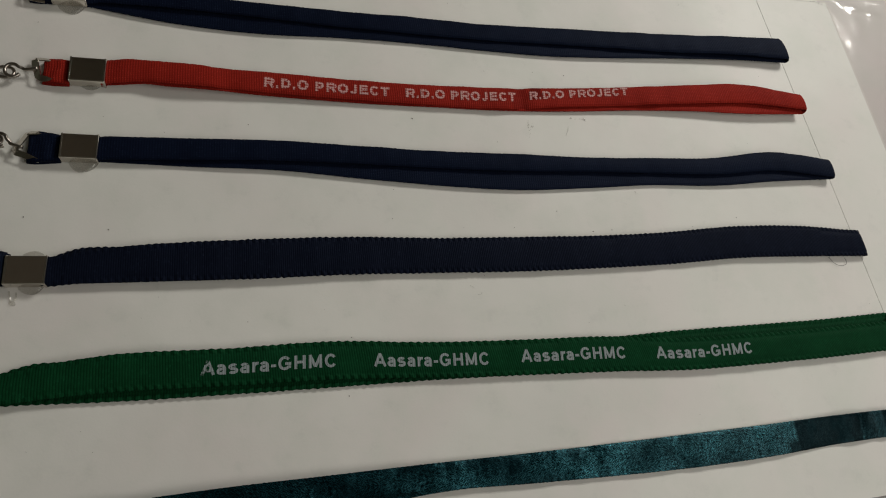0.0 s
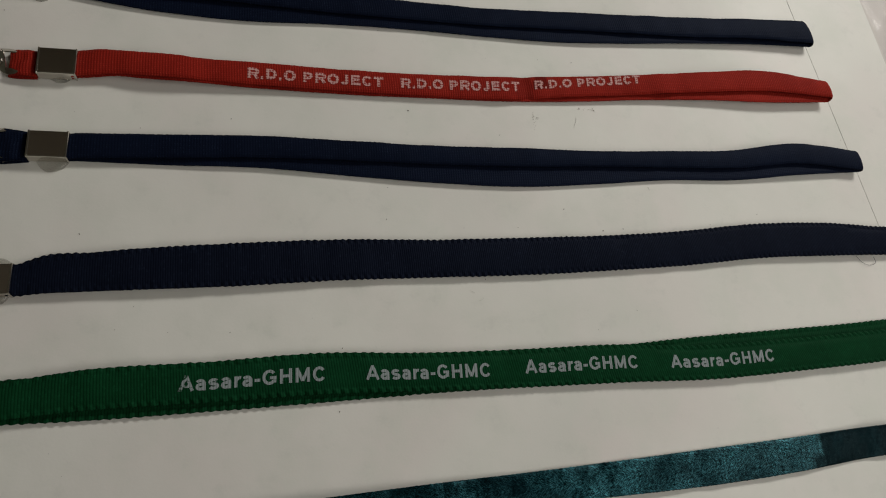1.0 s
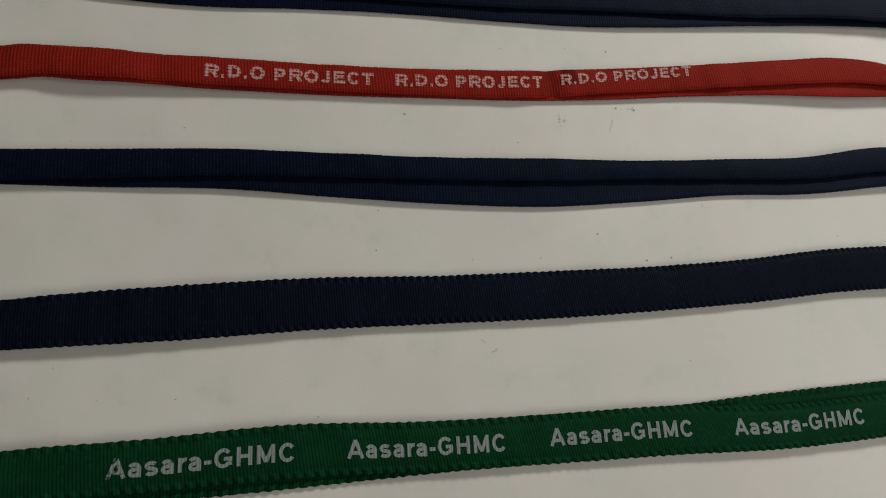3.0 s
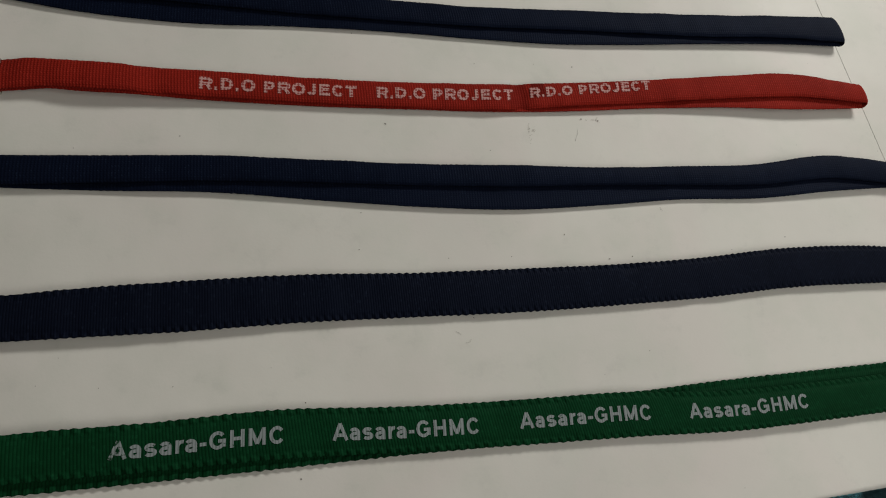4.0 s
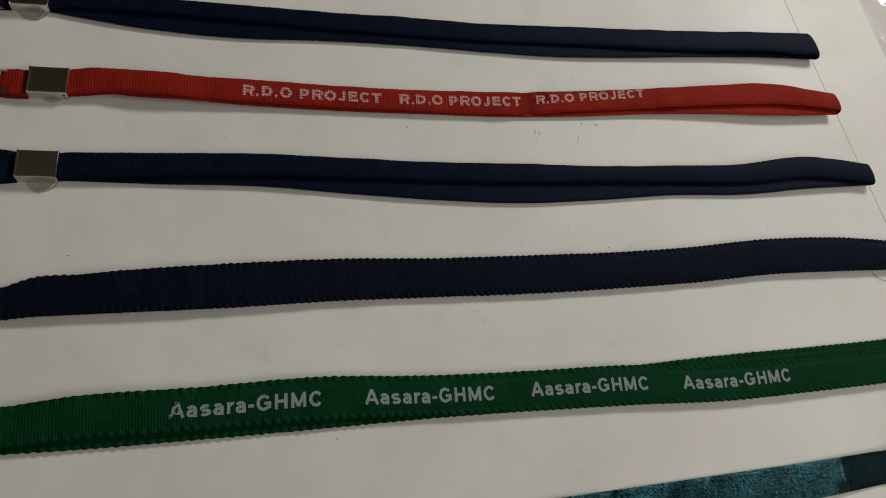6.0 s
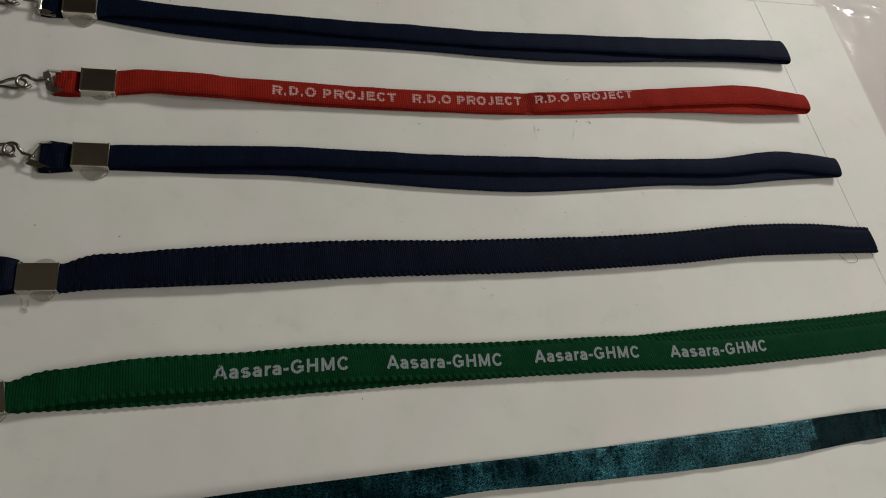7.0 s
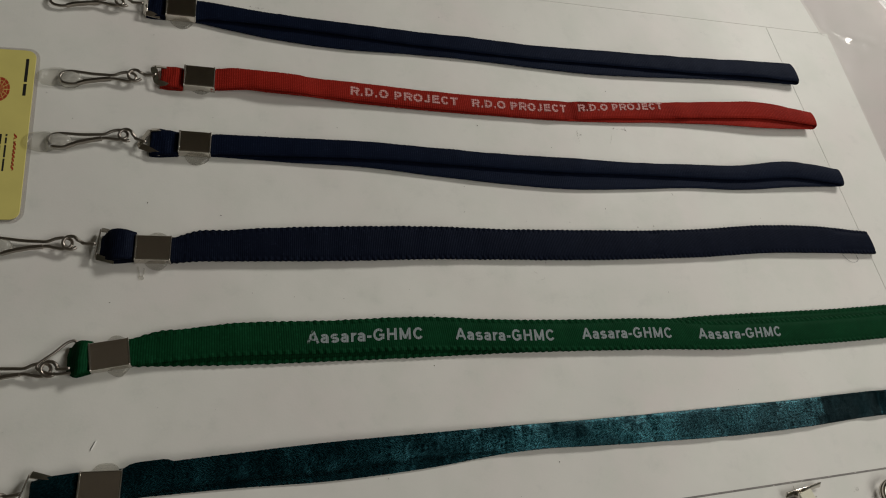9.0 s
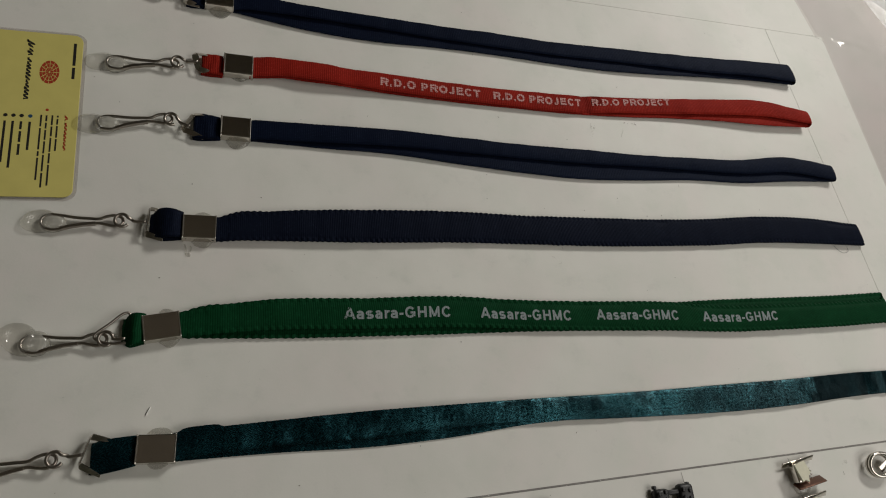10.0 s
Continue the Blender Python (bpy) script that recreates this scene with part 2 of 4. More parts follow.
M_PRINT = print_material("grey_print", (0.285, 0.325, 0.335), (0.005, 0.045, 0.018), 0.00105, 0.35, 0.0, True)
M_PRINTRED = print_material("pink_print", (0.56, 0.33, 0.31), (0.26, 0.016, 0.014), 0.00250, 0.85, 0.9)

# ---- mesh helpers ----


def origin(ob):
    p = Vector((0, 0, 0))
    while ob is not None:
        p += ob.location
        ob = ob.parent
    return p


def part(name, bm, material, parent=None, label="", smooth=True):
    me = bpy.data.meshes.new(name)
    if parent is not None:
        bmesh.ops.translate(bm, verts=bm.verts, vec=-origin(parent))
    bmesh.ops.recalc_face_normals(bm, faces=bm.faces)
    for f in bm.faces:
        f.smooth = smooth
    bm.to_mesh(me)
    bm.free()
    me.materials.append(material)
    ob = new(name, me)
    ob.parent = parent
    return tagged(ob, label)


def root(name, at, label, category, group="", kind=""):
    ob = new(name)
    ob.empty_display_size = 0.005
    ob.location = at
    return tagged(ob, label, category, group, kind)


def spline(ys, u):
    """Catmull-Rom through evenly spaced values."""
    n = len(ys) - 1
    x = min(max(u, 0.0), 1.0) * n
    i = min(int(x), n - 1)
    f = x - i
    p1, p2 = ys[i], ys[i + 1]
    p0 = ys[i - 1] if i else 2 * p1 - p2
    p3 = ys[i + 2] if i + 2 <= n else 2 * p2 - p1
    return 0.5 * (2 * p1 + (p2 - p0) * f + (2 * p0 - 5 * p1 + 4 * p2 - p3) * f * f + (3 * p1 - p0 - 3 * p2 + p3) * f ** 3)


def loft(rings, closed=False, cap=True):
    bm = bmesh.new()
    rows = [[bm.verts.new(p) for p in ring] for ring in rings]
    n = len(rows[0])
    for a, b in zip(rows, rows[1:] + ([rows[0]] if closed else [])):
        for i in range(n):
            bm.faces.new((a[i], a[(i + 1) % n], b[(i + 1) % n], b[i]))
    if cap and not closed:
        bm.faces.new(rows[0][::-1])
        bm.faces.new(rows[-1])
    return bm


def wire(points, radius, closed=False, sides=10, steps=6):
    """A round wire along a smooth curve."""
    pts = [Vector(p) for p in points]
    fine, n = [], len(pts)
    for i in range(n if closed else n - 1):
        p1, p2 = pts[i], pts[(i + 1) % n]
        p0 = pts[i - 1] if (i or closed) else 2 * p1 - p2
        p3 = pts[(i + 2) % n] if (i + 2 < n or closed) else 2 * p2 - p1
        for k in range(steps):
            f = k / steps
            fine.append(0.5 * (2 * p1 + (p2 - p0) * f + (2 * p0 - 5 * p1 + 4 * p2 - p3) * f * f + (3 * p1 - p0 - 3 * p2 + p3) * f ** 3))
    if not closed:
        fine.append(pts[-1])
    rings, m = [], len(fine)
    for i, p in enumerate(fine):
        a = fine[(i - 1) % m] if (closed or i) else p
        b = fine[(i + 1) % m] if (closed or i < m - 1) else p
        d = (b - a).normalized()
        side = d.cross(Vector((0, 0, 1)))
        side = side.normalized() if side.length > 1e-4 else Vector((1, 0, 0))
        up = side.cross(d)
        rings.append([p + radius * (math.cos(t) * side + math.sin(t) * up) for t in (2 * math.pi * j / sides for j in range(sides))])
    return loft(rings, closed)


def slab(corners, z0, z1, bevel=0.0):
    bm = bmesh.new()
    low, top = [bm.verts.new((x, y, z0)) for x, y in corners], [bm.verts.new((x, y, z1)) for x, y in corners]
    n = len(corners)
    for i in range(n):
        bm.faces.new((low[i], low[(i + 1) % n], top[(i + 1) % n], top[i]))
    bm.faces.new(top)
    bm.faces.new(low[::-1])
    bmesh.ops.recalc_face_normals(bm, faces=bm.faces)
    if bevel:
        edges = [e for e in bm.edges if all(v in set(top) for v in e.verts)]
        bmesh.ops.bevel(bm, geom=edges, offset=bevel, segments=2, affect="EDGES", profile=0.5)
    return bm


def box(w, d, h, m, bevel=0.0004):
    bm = bmesh.new()
    bmesh.ops.create_cube(bm, size=1)
    bmesh.ops.scale(bm, vec=(w, d, h), verts=bm.verts)
    bmesh.ops.bevel(bm, geom=bm.edges[:], offset=bevel, segments=2, affect="EDGES", profile=0.5)
    bmesh.ops.transform(bm, matrix=m, verts=bm.verts)
    return bm


def join(*bms):
    out = bmesh.new()
    for b in bms:
        me = bpy.data.meshes.new("tmp")
        b.to_mesh(me)
        out.from_mesh(me)
        bpy.data.meshes.remove(me)
        b.free()
    return out


# ---- the room, closed round the table ----
for name, w, d, h, at, mat in (("floor", 4.4, 4.4, 0.1, (0.1, 0.1, -0.83), M_FLOOR), ("ceiling", 4.4, 4.4, 0.1, (0.1, 0.1, 2.0), M_CEIL),
                               ("wall_north", 4.4, 0.1, 2.72, (0.1, 2.25, 0.585), M_WALL), ("wall_south", 4.4, 0.1, 2.72, (0.1, -2.05, 0.585), M_WALL),
                               ("wall_east", 0.1, 4.2, 2.72, (2.25, 0.1, 0.585), M_WALL), ("wall_west", 0.1, 4.2, 2.72, (-2.05, 0.1, 0.585), M_WALL)):
    ob = part(name, box(w, d, h, pose(*at), 0.005), mat, None, "plain painted surface closing the room" if "wall" in name or name == "ceiling" else "plain tiled floor of the room", False)
    tagged(ob, kind="structure")

table = root("table", (0.13, 0.07, -0.78), "dark table under the white display board", "table")
part("tabletop", box(0.98, 0.74, 0.024, pose(0.13, 0.07, -0.0205), 0.003), M_TABLE, table, "", False)
for sx in (-1, 1):
    for sy in (-1, 1):
        part("leg", box(0.05, 0.05, 0.748, pose(0.13 + sx * 0.43, 0.07 + sy * 0.31, -0.406), 0.003), M_TABLE, table, "", False)

# ---- the display board and its sheets ----
part("backing_board", slab([(-0.33, -0.27), (0.415, -0.27), (0.3755, 0.2250), (0.3695, 0.2266), (0.3175, 0.40), (-0.33, 0.40)], -0.0082, -0.0005), M_CORE, None, "", False)
tagged(bpy.data.objects["backing_board"], "grey backing board beneath the white sheets", "board", kind="structure")


def top_seam(x):
    return 0.2150 + 0.0277 * x


def low_seam(x):
    return -0.0886 + 0.0476 * x


def rule(y):
    return 0.3571 - 0.1598 * y


def rim(y):
    return 0.4045 - 0.126 * y


def sheet(name, corners, label, mat=M_BOARD):
    ob = part(name, slab(corners, -0.0005, 0.0, 0.0001), mat, None, label, False)
    return tagged(ob, label, "board", "sheets of the display board", "structure")


G = 0.00011
sheet("white_sheet", [(-0.33, low_seam(-0.33) + 0.00042), (rule(-0.07) - G, low_seam(0.368) + 0.00042), (rule(0.2235) - G, top_seam(0.32) - G * 0.65), (-0.33, top_seam(-0.33) - G * 0.65)],
      "glossy white sheet carrying the lanyards")
sheet("white_sheet", [(rule(-0.07) + G, low_seam(0.368) + 0.00042), (rim(-0.07), low_seam(0.41) + 0.00042), (rim(0.2255), top_seam(0.376) - G * 0.65), (rule(0.2235) + G, top_seam(0.32) - G * 0.65)],
      "narrow white sheet beside the ruled line")
sheet("white_sheet", [(-0.33, top_seam(-0.33) + G * 0.65), (rim(0.2265) - 0.006, top_seam(0.37) + G * 0.65), (0.318, 0.40), (-0.33, 0.40)],
      "white sheet beyond the upper seam")
sheet("white_sheet", [(-0.33, -0.27), (0.415, -0.27), (rim(-0.07), low_seam(0.41) - 0.00042), (-0.33, low_seam(-0.33) - 0.00042)],
      "white sheet carrying the loose clips and buckles")

k = Nodes("seam_paste")
p = k.world_place()
chip = k.ramp(k.noise(420, 3, p), 0.60, 0.68)
k.set(Base_Color=k.mix(chip, k.mix(k.noise(150, 3, p), rgb(0.12, 0.115, 0.11), rgb(0.36, 0.34, 0.32)), rgb(0.72, 0.71, 0.68)), Roughness=0.8)
k.bump(k.noise(700, 3, p), 0.0004, 0.8)
ob = part("seam_strip", slab([(-0.33, low_seam(-0.33) - 0.00036), (0.408, low_seam(0.408) - 0.00036), (0.408, low_seam(0.408) + 0.00036), (-0.33, low_seam(-0.33) + 0.00036)], -0.00048, -0.00012), k.m, None, "", False)
tagged(ob, "grey paste filling the gap between two sheets", "seam", kind="structure")

# wrapped board at the side, with its crumpled film
wrapped = root("wrapped_board", (0.43, 0.1, -0.0085), "pinkish white board wrapped in clear plastic film", "board")
part("panel", slab([(rim(-0.27) + 0.0006, -0.27), (0.56, -0.27), (0.50, 0.19), (0.474, 0.2600), (0.4475, 0.2762), (0.395, 0.40), (0.3186, 0.40), (rim(0.2265) - 0.0056, 0.2266), (rim(0.2255) + 0.0004, 0.2252)], -0.0083, -0.0012, 0.0004), M_SIDE, wrapped, "", False)


def film_height(x, y):
    h = 0.0012 + 0.00022 * noise.noise((x * 40, y * 40, 0.3)) + 0.0001 * noise.noise((x * 110, y * 60, 1.7))
    d = y - (0.2238 - 0.24 * (x - 0.3934) + 0.0012 * noise.noise((x * 70, 2.0, 0.0)))
    h += 0.0011 * (0.75 + 0.3 * math.sin(x * 430)) * math.exp(-(d / 0.0013) ** 2) * min(1.0, max(0.0, (x - 0.386) / 0.008)) * min(1.0, max(0.0, (0.432 - x) / 0.012))
    g = y - (0.2274 - 0.13 * (x - 0.428) + 0.0010 * noise.noise((x * 50, 6.0, 0.0)))
    h += 0.0010 * (0.8 + 0.25 * math.sin(x * 300 + 2)) * math.exp(-(g / 0.0012) ** 2) * min(1.0, max(0.0, (x - 0.404) / 0.014))
    e = (x - 0.47) * 0.9 + (y - 0.27) * 0.45
    return h + 0.003 * (0.6 + 0.3 * math.sin(y * 420)) * math.exp(-(e / 0.004) ** 2) + 0.0012 * math.exp(-((e - 0.012) / 0.003) ** 2)


bm = bmesh.new()
NX, NY = 190, 240
grid = [[None] * (NX + 1) for _ in range(NY + 1)]
for j in range(NY + 1):
    y = -0.20 + 0.58 * j / NY
    lo, hi = (rim(y) + 0.0006 if y < 0.226 else rim(0.226) - 0.0045 - (y - 0.226) * 0.30), (0.55 - 0.1 * (y + 0.2) if y < 0.21 else min(0.505 - 0.55 * (y - 0.21), 0.4480 + 1.47 * (0.2762 - y) if y < 0.2762 else 0.4480 - 0.40 * (y - 0.2762)))
    for i in range(NX + 1):
        x = lo + (hi - lo) * i / NX
        grid[j][i] = bm.verts.new((x, y, film_height(x, y) - 0.0008))
for j in range(NY):
    for i in range(NX):
        bm.faces.new((grid[j][i], grid[j][i + 1], grid[j + 1][i + 1], grid[j + 1][i]))
film = part("film", bm, M_FILM, wrapped, "clear crumpled plastic film")
film.visible_shadow = False
haze = part("film_fold", slab([(0.418, 0.281), (0.4440, 0.2765), (0.4580, 0.2680), (0.480, 0.215), (0.456, 0.216), (0.4300, 0.262)], 0.0060, 0.0062), M_HAZE, wrapped, "doubled milky fold of the film", False)
haze.visible_shadow = False

# ---- lanyards ----
LANYARDS = "lanyards on the display board"
CROSS = (0.0, 0.025, 0.06, 0.095, 0.12, 0.16, 0.33, 0.5, 0.67, 0.84, 0.88, 0.905, 0.94, 0.975, 1.0)


class Strap:
    """A tape folded in two: the upper run goes to the tip, turns over and comes back beneath."""

    def __init__(self, top, bottom, low_bottom, width, z, low_z=0.0013, thick=0.0011, crown=0.0004, picot=0.0, tip=0.0, pitch=0.0029, low_top=None, pinch=None, creases=(), tilt=(0, 0), bulge=(), tuck=()):
        self.top, self.bottom, self.low_bottom, self.width, self.z, self.low_z = top, bottom, low_bottom, width, z, low_z
        self.thick, self.crown, self.picot, self.pitch, self.tip, self.low_top, self.pinch, self.creases, self.tilt, self.bulge, self.tuck = thick, crown, picot, pitch, tip, low_top, pinch, creases, tilt, bulge, tuck

    def edge(self, e, u):
        x0, x1, ys = e
        return x0 + (x1 - x0) * u, spline(ys, u)

    def pinched(self, x, y, side):
        """Narrowed to the crimp's mouth near the start."""
        start, reach, ytop, ybot = self.pinch
        f = min(max((x - start) / reach, 0.0), 1.0)
        f = math.sin(f * math.pi / 2)
        return (ytop, ybot)[side] * (1 - f) + y * f

    def upper(self, u):
        (xa, ya), (xb, yb), z = self.edge(self.top, u), self.edge(self.bottom, u), spline(self.z, u)
        if self.pinch:
            ya, yb = self.pinched(xa, ya, 0), self.pinched(xb, yb, 1)
        z += 0.00025 * noise.noise((xa * 120, 7.0, ya * 20))
        for at, deep, wide in self.creases:
            z -= deep * math.exp(-((xa - at) / wide) ** 2)
        for at, high, wide in self.bulge:
            ya += high * math.exp(-((xa - at) / wide) ** 8)
        for at, high, wide in self.tuck:
            yb += high * math.exp(-((xb - at) / wide) ** 2)
        sway = 0.0004 * noise.noise((xa * 70, ya * 30, 4.0)) - spline(self.tilt, u)
        return Vector((xa, ya, z + sway)), Vector((xb, yb, z - sway - 0.0003))

    def lower(self, u):
        xb, yb = self.edge(self.low_bottom, u)
        if self.low_top is not None:
            xa, ya = self.edge(self.low_top, u)
        else:
            xa, ya = xb, yb + self.width
        if self.pinch:
            ya, yb = self.pinched(xa, ya, 0), self.pinched(xb, yb, 1)
        for at, high, wide in self.tuck:
            yb += high * math.exp(-((xb - at) / wide) ** 2)
        z = (spline(self.low_z, u) if isinstance(self.low_z, tuple) else self.low_z) + 0.0002 * noise.noise((xb * 50, 1.0, yb * 40))
        return Vector((xa, ya, z)), Vector((xb, yb, z))

    def on(self, x, v, lift):
        """A place on the upper face at x, v of the way across."""
        x0, x1, _ = self.top
        u = min(max((x - x0) / (x1 - x0), 0), 1)
        a, b = self.upper(u)
        p = a.lerp(b, v)
        return Vector((x, p.y, p.z + self.thick / 2 + self.crown * (1 - (2 * v - 1) ** 2) + lift))

    def mesh(self):
        rows, s = [], 0.0
        n = int((self.top[1] - self.top[0]) / (0.00034 if self.picot else 0.00042))
        for i in range(n + 1):
            a, b = self.upper(i / n)
            rows.append((a, b, Vector((0, 0, 1)), 1.0))
        (a0, b0), (a1, b1) = self.upper(1.0), self.lower(1.0)
        r = (a0.z + b0.z - a1.z - b1.z) / 4 + self.tip
        for k in range(1, 12):
            t = math.pi * k / 12
            f = (1 - math.cos(t)) / 2
            push = Vector((r * math.sin(t), 0, 0))
            rows.append((a0.lerp(a1, f) + push, b0.lerp(b1, f) + push, Vector((math.sin(t), 0, math.cos(t))), 1.0))
        for i in range(n, -1, -1):
            a, b = self.lower(i / n)
            rows.append((a, b, Vector((0, 0, -1)), 0.3))
        bm = bmesh.new()
        uv = bm.loops.layers.uv.new("UVMap")
        last, prev = None, None
        for a, b, nrm, crown in rows:
            across = (b - a)
            w, d = across.length, across.normalized()
            if prev is not None:
                s += (a.lerp(b, 0.5) - prev).length
            prev = a.lerp(b, 0.5)
            turn = 2 * math.pi * s / self.pitch + 1.1 * noise.noise((s * 70, 3.0, 0.0))
            bold = min(1.0, 0.35 + s / 0.12) * (0.9 + 0.45 * noise.noise((s * 130, 9.0, 0.0)))
            fray = 0.00018 * noise.noise((s * 900, 0.0, 0.0))
            ring = []
            for side in (1, -1):
                for v in (CROSS if side > 0 else CROSS[::-1]):
                    edge = min(v, 1 - v)
                    h = self.thick / 2 * min(1.0, (0.30 + edge / 0.10 * 0.70)) * side
                    c = self.crown * crown * (1 - (2 * v - 1) ** 2)
                    out = fray * (1 if v > 0.5 else -1) if edge < 0.05 else 0.0
                    q = edge * w / 0.0018
                    if self.picot and q < 1.1:
                        bead = (0.5 + 0.5 * math.cos(turn + (1.5 * q if v > 0.5 else 1.9 - 1.5 * q))) ** 0.8 * bold
                        body = math.sin(math.pi * min(1.0, 0.14 + 0.80 * q)) ** 0.7
                        h = h * (0.75 if q < 0.85 else 0.55) + side * self.picot * (body * (2.3 * bead - 0.45) if q < 1.0 else -0.35)
                        if edge < 0.05:
                            out += self.picot * 1.5 * bead * (1 if v > 0.5 else -1)
                    ring.append((bm.verts.new(a + d * (v * w + out) + nrm * (h + c)), s, v * w))
            if last is not None:
                m = len(ring)
                for i in range(m):
                    q = (last[i], last[(i + 1) % m], ring[(i + 1) % m], ring[i])
                    f = bm.faces.new([e[0] for e in q])
                    for loop, e in zip(f.loops, q):
                        loop[uv].uv = (e[1], e[2])
            else:
                first = ring
            last = ring
        bm.faces.new([e[0] for e in first][::-1])
        bm.faces.new([e[0] for e in last])
        return bm


# ink boxes of a bold grotesque alphabet, in thousandths of the type size: advance, left, right, bottom, top
FACE = {"R": (722, 73, 716, 0, 716), "D": (722, 73, 681, 0, 716), "O": (778, 43, 733, -12, 728), "P": (667, 73, 623, 0, 716), "J": (556, 23, 484, -12, 716),
        "E": (667, 73, 620, 0, 716), "C": (722, 47, 678, -12, 728), "T": (611, 21, 592, 0, 716), ".": (278, 72, 206, 0, 137), " ": (278, 0, 0, 0, 0),
        "A": (722, 0, 718, 0, 716), "a": (556, 36, 526, -12, 530), "s": (556, 22, 525, -12, 530), "r": (389, 65, 399, 0, 530), "-": (333, 39, 293, 190, 328),
        "G": (778, 48, 711, -12, 728), "H": (722, 73, 648, 0, 716), "M": (833, 71, 761, 0, 716)}


def arc(cx, cy, rx, ry, a0, a1, n=14):
    return [(cx + rx * math.cos(radians(a0 + (a1 - a0) * k / n)), cy + ry * math.sin(radians(a0 + (a1 - a0) * k / n))) for k in range(n + 1)]


def strokes(c, w):
    """Centre lines of one bold letter inside its ink box, for a pen of half-width w."""
    _, l, r, b, t = FACE[c]
    L, R, B, T = l + w, r - w, b + w * 0.9, t - w * 0.9
    C, M = (L + R) / 2, (B + T) / 2
    stem, far = [(L, b), (L, t)], [(R, b), (R, t)]
    if c in ".-":
        return [[(l, (b + t) / 2), (r, (b + t) / 2)]]
    if c == "H":
        return [stem, far, [(L, M), (R, M)]]
    if c == "E":
        return [stem, [(L, T), (r - 15, T)], [(L, M + 20), (r - 35, M + 20)], [(L, B), (r, B)]]
    if c == "T":
        return [[(l, T), (r, T)], [(C, b), (C, t)]]
    if c in "PR":
        low = B + (T - B) * (0.36 if c == "P" else 0.42)
        q = (T - low) / 2
        bowl = [(L, T), (R - q * 1.1, T)] + arc(R - q * 1.1, low + q, q * 1.1, q, 88, -88) + [(R - q * 1.1, low), (L, low)]
        return [stem, bowl] + ([[(C - 40, low), (C + 60, low - 30), (r - w * 1.05, b)]] if c == "R" else [])
    if c == "D":
        return [stem, [(L, T), (C - 60, T)] + arc(C - 60, M, R - C + 60, T - M, 88, -88, 18) + [(C - 60, B), (L, B)]]
    if c == "O":
        return [arc(C, M, R - C, T - M, 0, 360, 28)]
    if c == "C":
        return [arc(C, M, R - C, T - M, 36, 324, 24)]
    if c == "G":
        return [arc(C, M, R - C, T - M, 38, 322, 24), [(R - 8, b + 95), (R - 8, M - 5)], [(C + 20, M - 30), (r - 8, M - 30)]]
    if c == "J":
        q = (R - L) / 2
        return [[(R, t), (R, B + q)] + arc(L + q, B + q, q, q, -4, -168)]
    if c == "M":
        return [stem, far, [(L, t - 20), (C, b + 60)], [(C, b + 60), (R, t - 20)]]
    if c == "A":
        return [[(l + w * 1.05, b), (C, t)], [(C, t), (r - w * 1.05, b)], [(l + 170, b + 220), (r - 170, b + 220)]]
    if c == "r":
        return [stem, arc(L + 190, b + 250, 190, T - b - 250, 176, 78, 10)]
    if c == "s":
        return [arc(C, T - (T - M) / 2, R - C - 15, (T - M) / 2, 30, 255, 14) + arc(C, B + (M - B) / 2, R - C, (M - B) / 2, 75, -150, 14)]
    q = (R - L) / 2
    return [[(R - 25, b), (R - 25, B + (T - B) * 0.62)] + arc(R - 25 - q, B + (T - B) * 0.62, q, (T - B) * 0.38, 5, 150), [(R - 25, M + 35), (C, M + 15)] + arc(C - 25, B + (M + 15 - B) / 2, C - L - 25, (M + 15 - B) / 2, 85, 290) + [(R - 25, B + 75)]]


def glyph(letter, w):
    """One letter as flat bands along its strokes, cut short enough to follow a curved tape."""
    bm = bmesh.new()
    for n, line in enumerate(strokes(letter, w)):
        half = w * 0.97 if letter == "." else w * 0.9
        fine = [Vector((*line[0], 0))]
        for p in line[1:]:
            p = Vector((*p, 0))
            count = max(1, int((p - fine[-1]).length / 110))
            start = fine[-1].copy()
            fine += [start.lerp(p, k / count) for k in range(1, count + 1)]
        last = None
        for i, p in enumerate(fine):
            d = (fine[min(i + 1, len(fine) - 1)] - fine[max(i - 1, 0)]).normalized()
            side = Vector((-d.y, d.x, 0)) * half
            row = [bm.verts.new(p + side * q + Vector((0, 0, n))) for q in (-1, 0, 1)]
            if last:
                for j in (0, 1):
                    bm.faces.new((last[j], last[j + 1], row[j + 1], row[j]))
            last = row
    return bm


def lettering(strap, text, x0, x1, v0, v1, cap, material, parent, pen=68):
    """Printed words laid on the upper face of a tape."""
    total = sum(FACE[c][0] for c in text) - FACE[text[0]][1] - (FACE[text[-1]][0] - FACE[text[-1]][2])
    letters, at = [], -FACE[text[0]][1]
    for c in text:
        wide = FACE[c][0]
        if c != " ":
            bm = glyph(c, pen)
            for vert in bm.verts:
                f, y = (at + vert.co.x) / total, vert.co.y
                x = x0 + (x1 - x0) * f
                a, b = strap.upper((x - strap.top[0]) / (strap.top[1] - strap.top[0]))
                vert.co = strap.on(x, v0 + (v1 - v0) * f - (y / 716 - 0.5) * cap / abs(a.y - b.y), 0.00015 + vert.co.z * 0.000006)
            letters.append(bm)
        at += wide
    return part("lettering", join(*letters), material, parent, "printed words " + text, False)


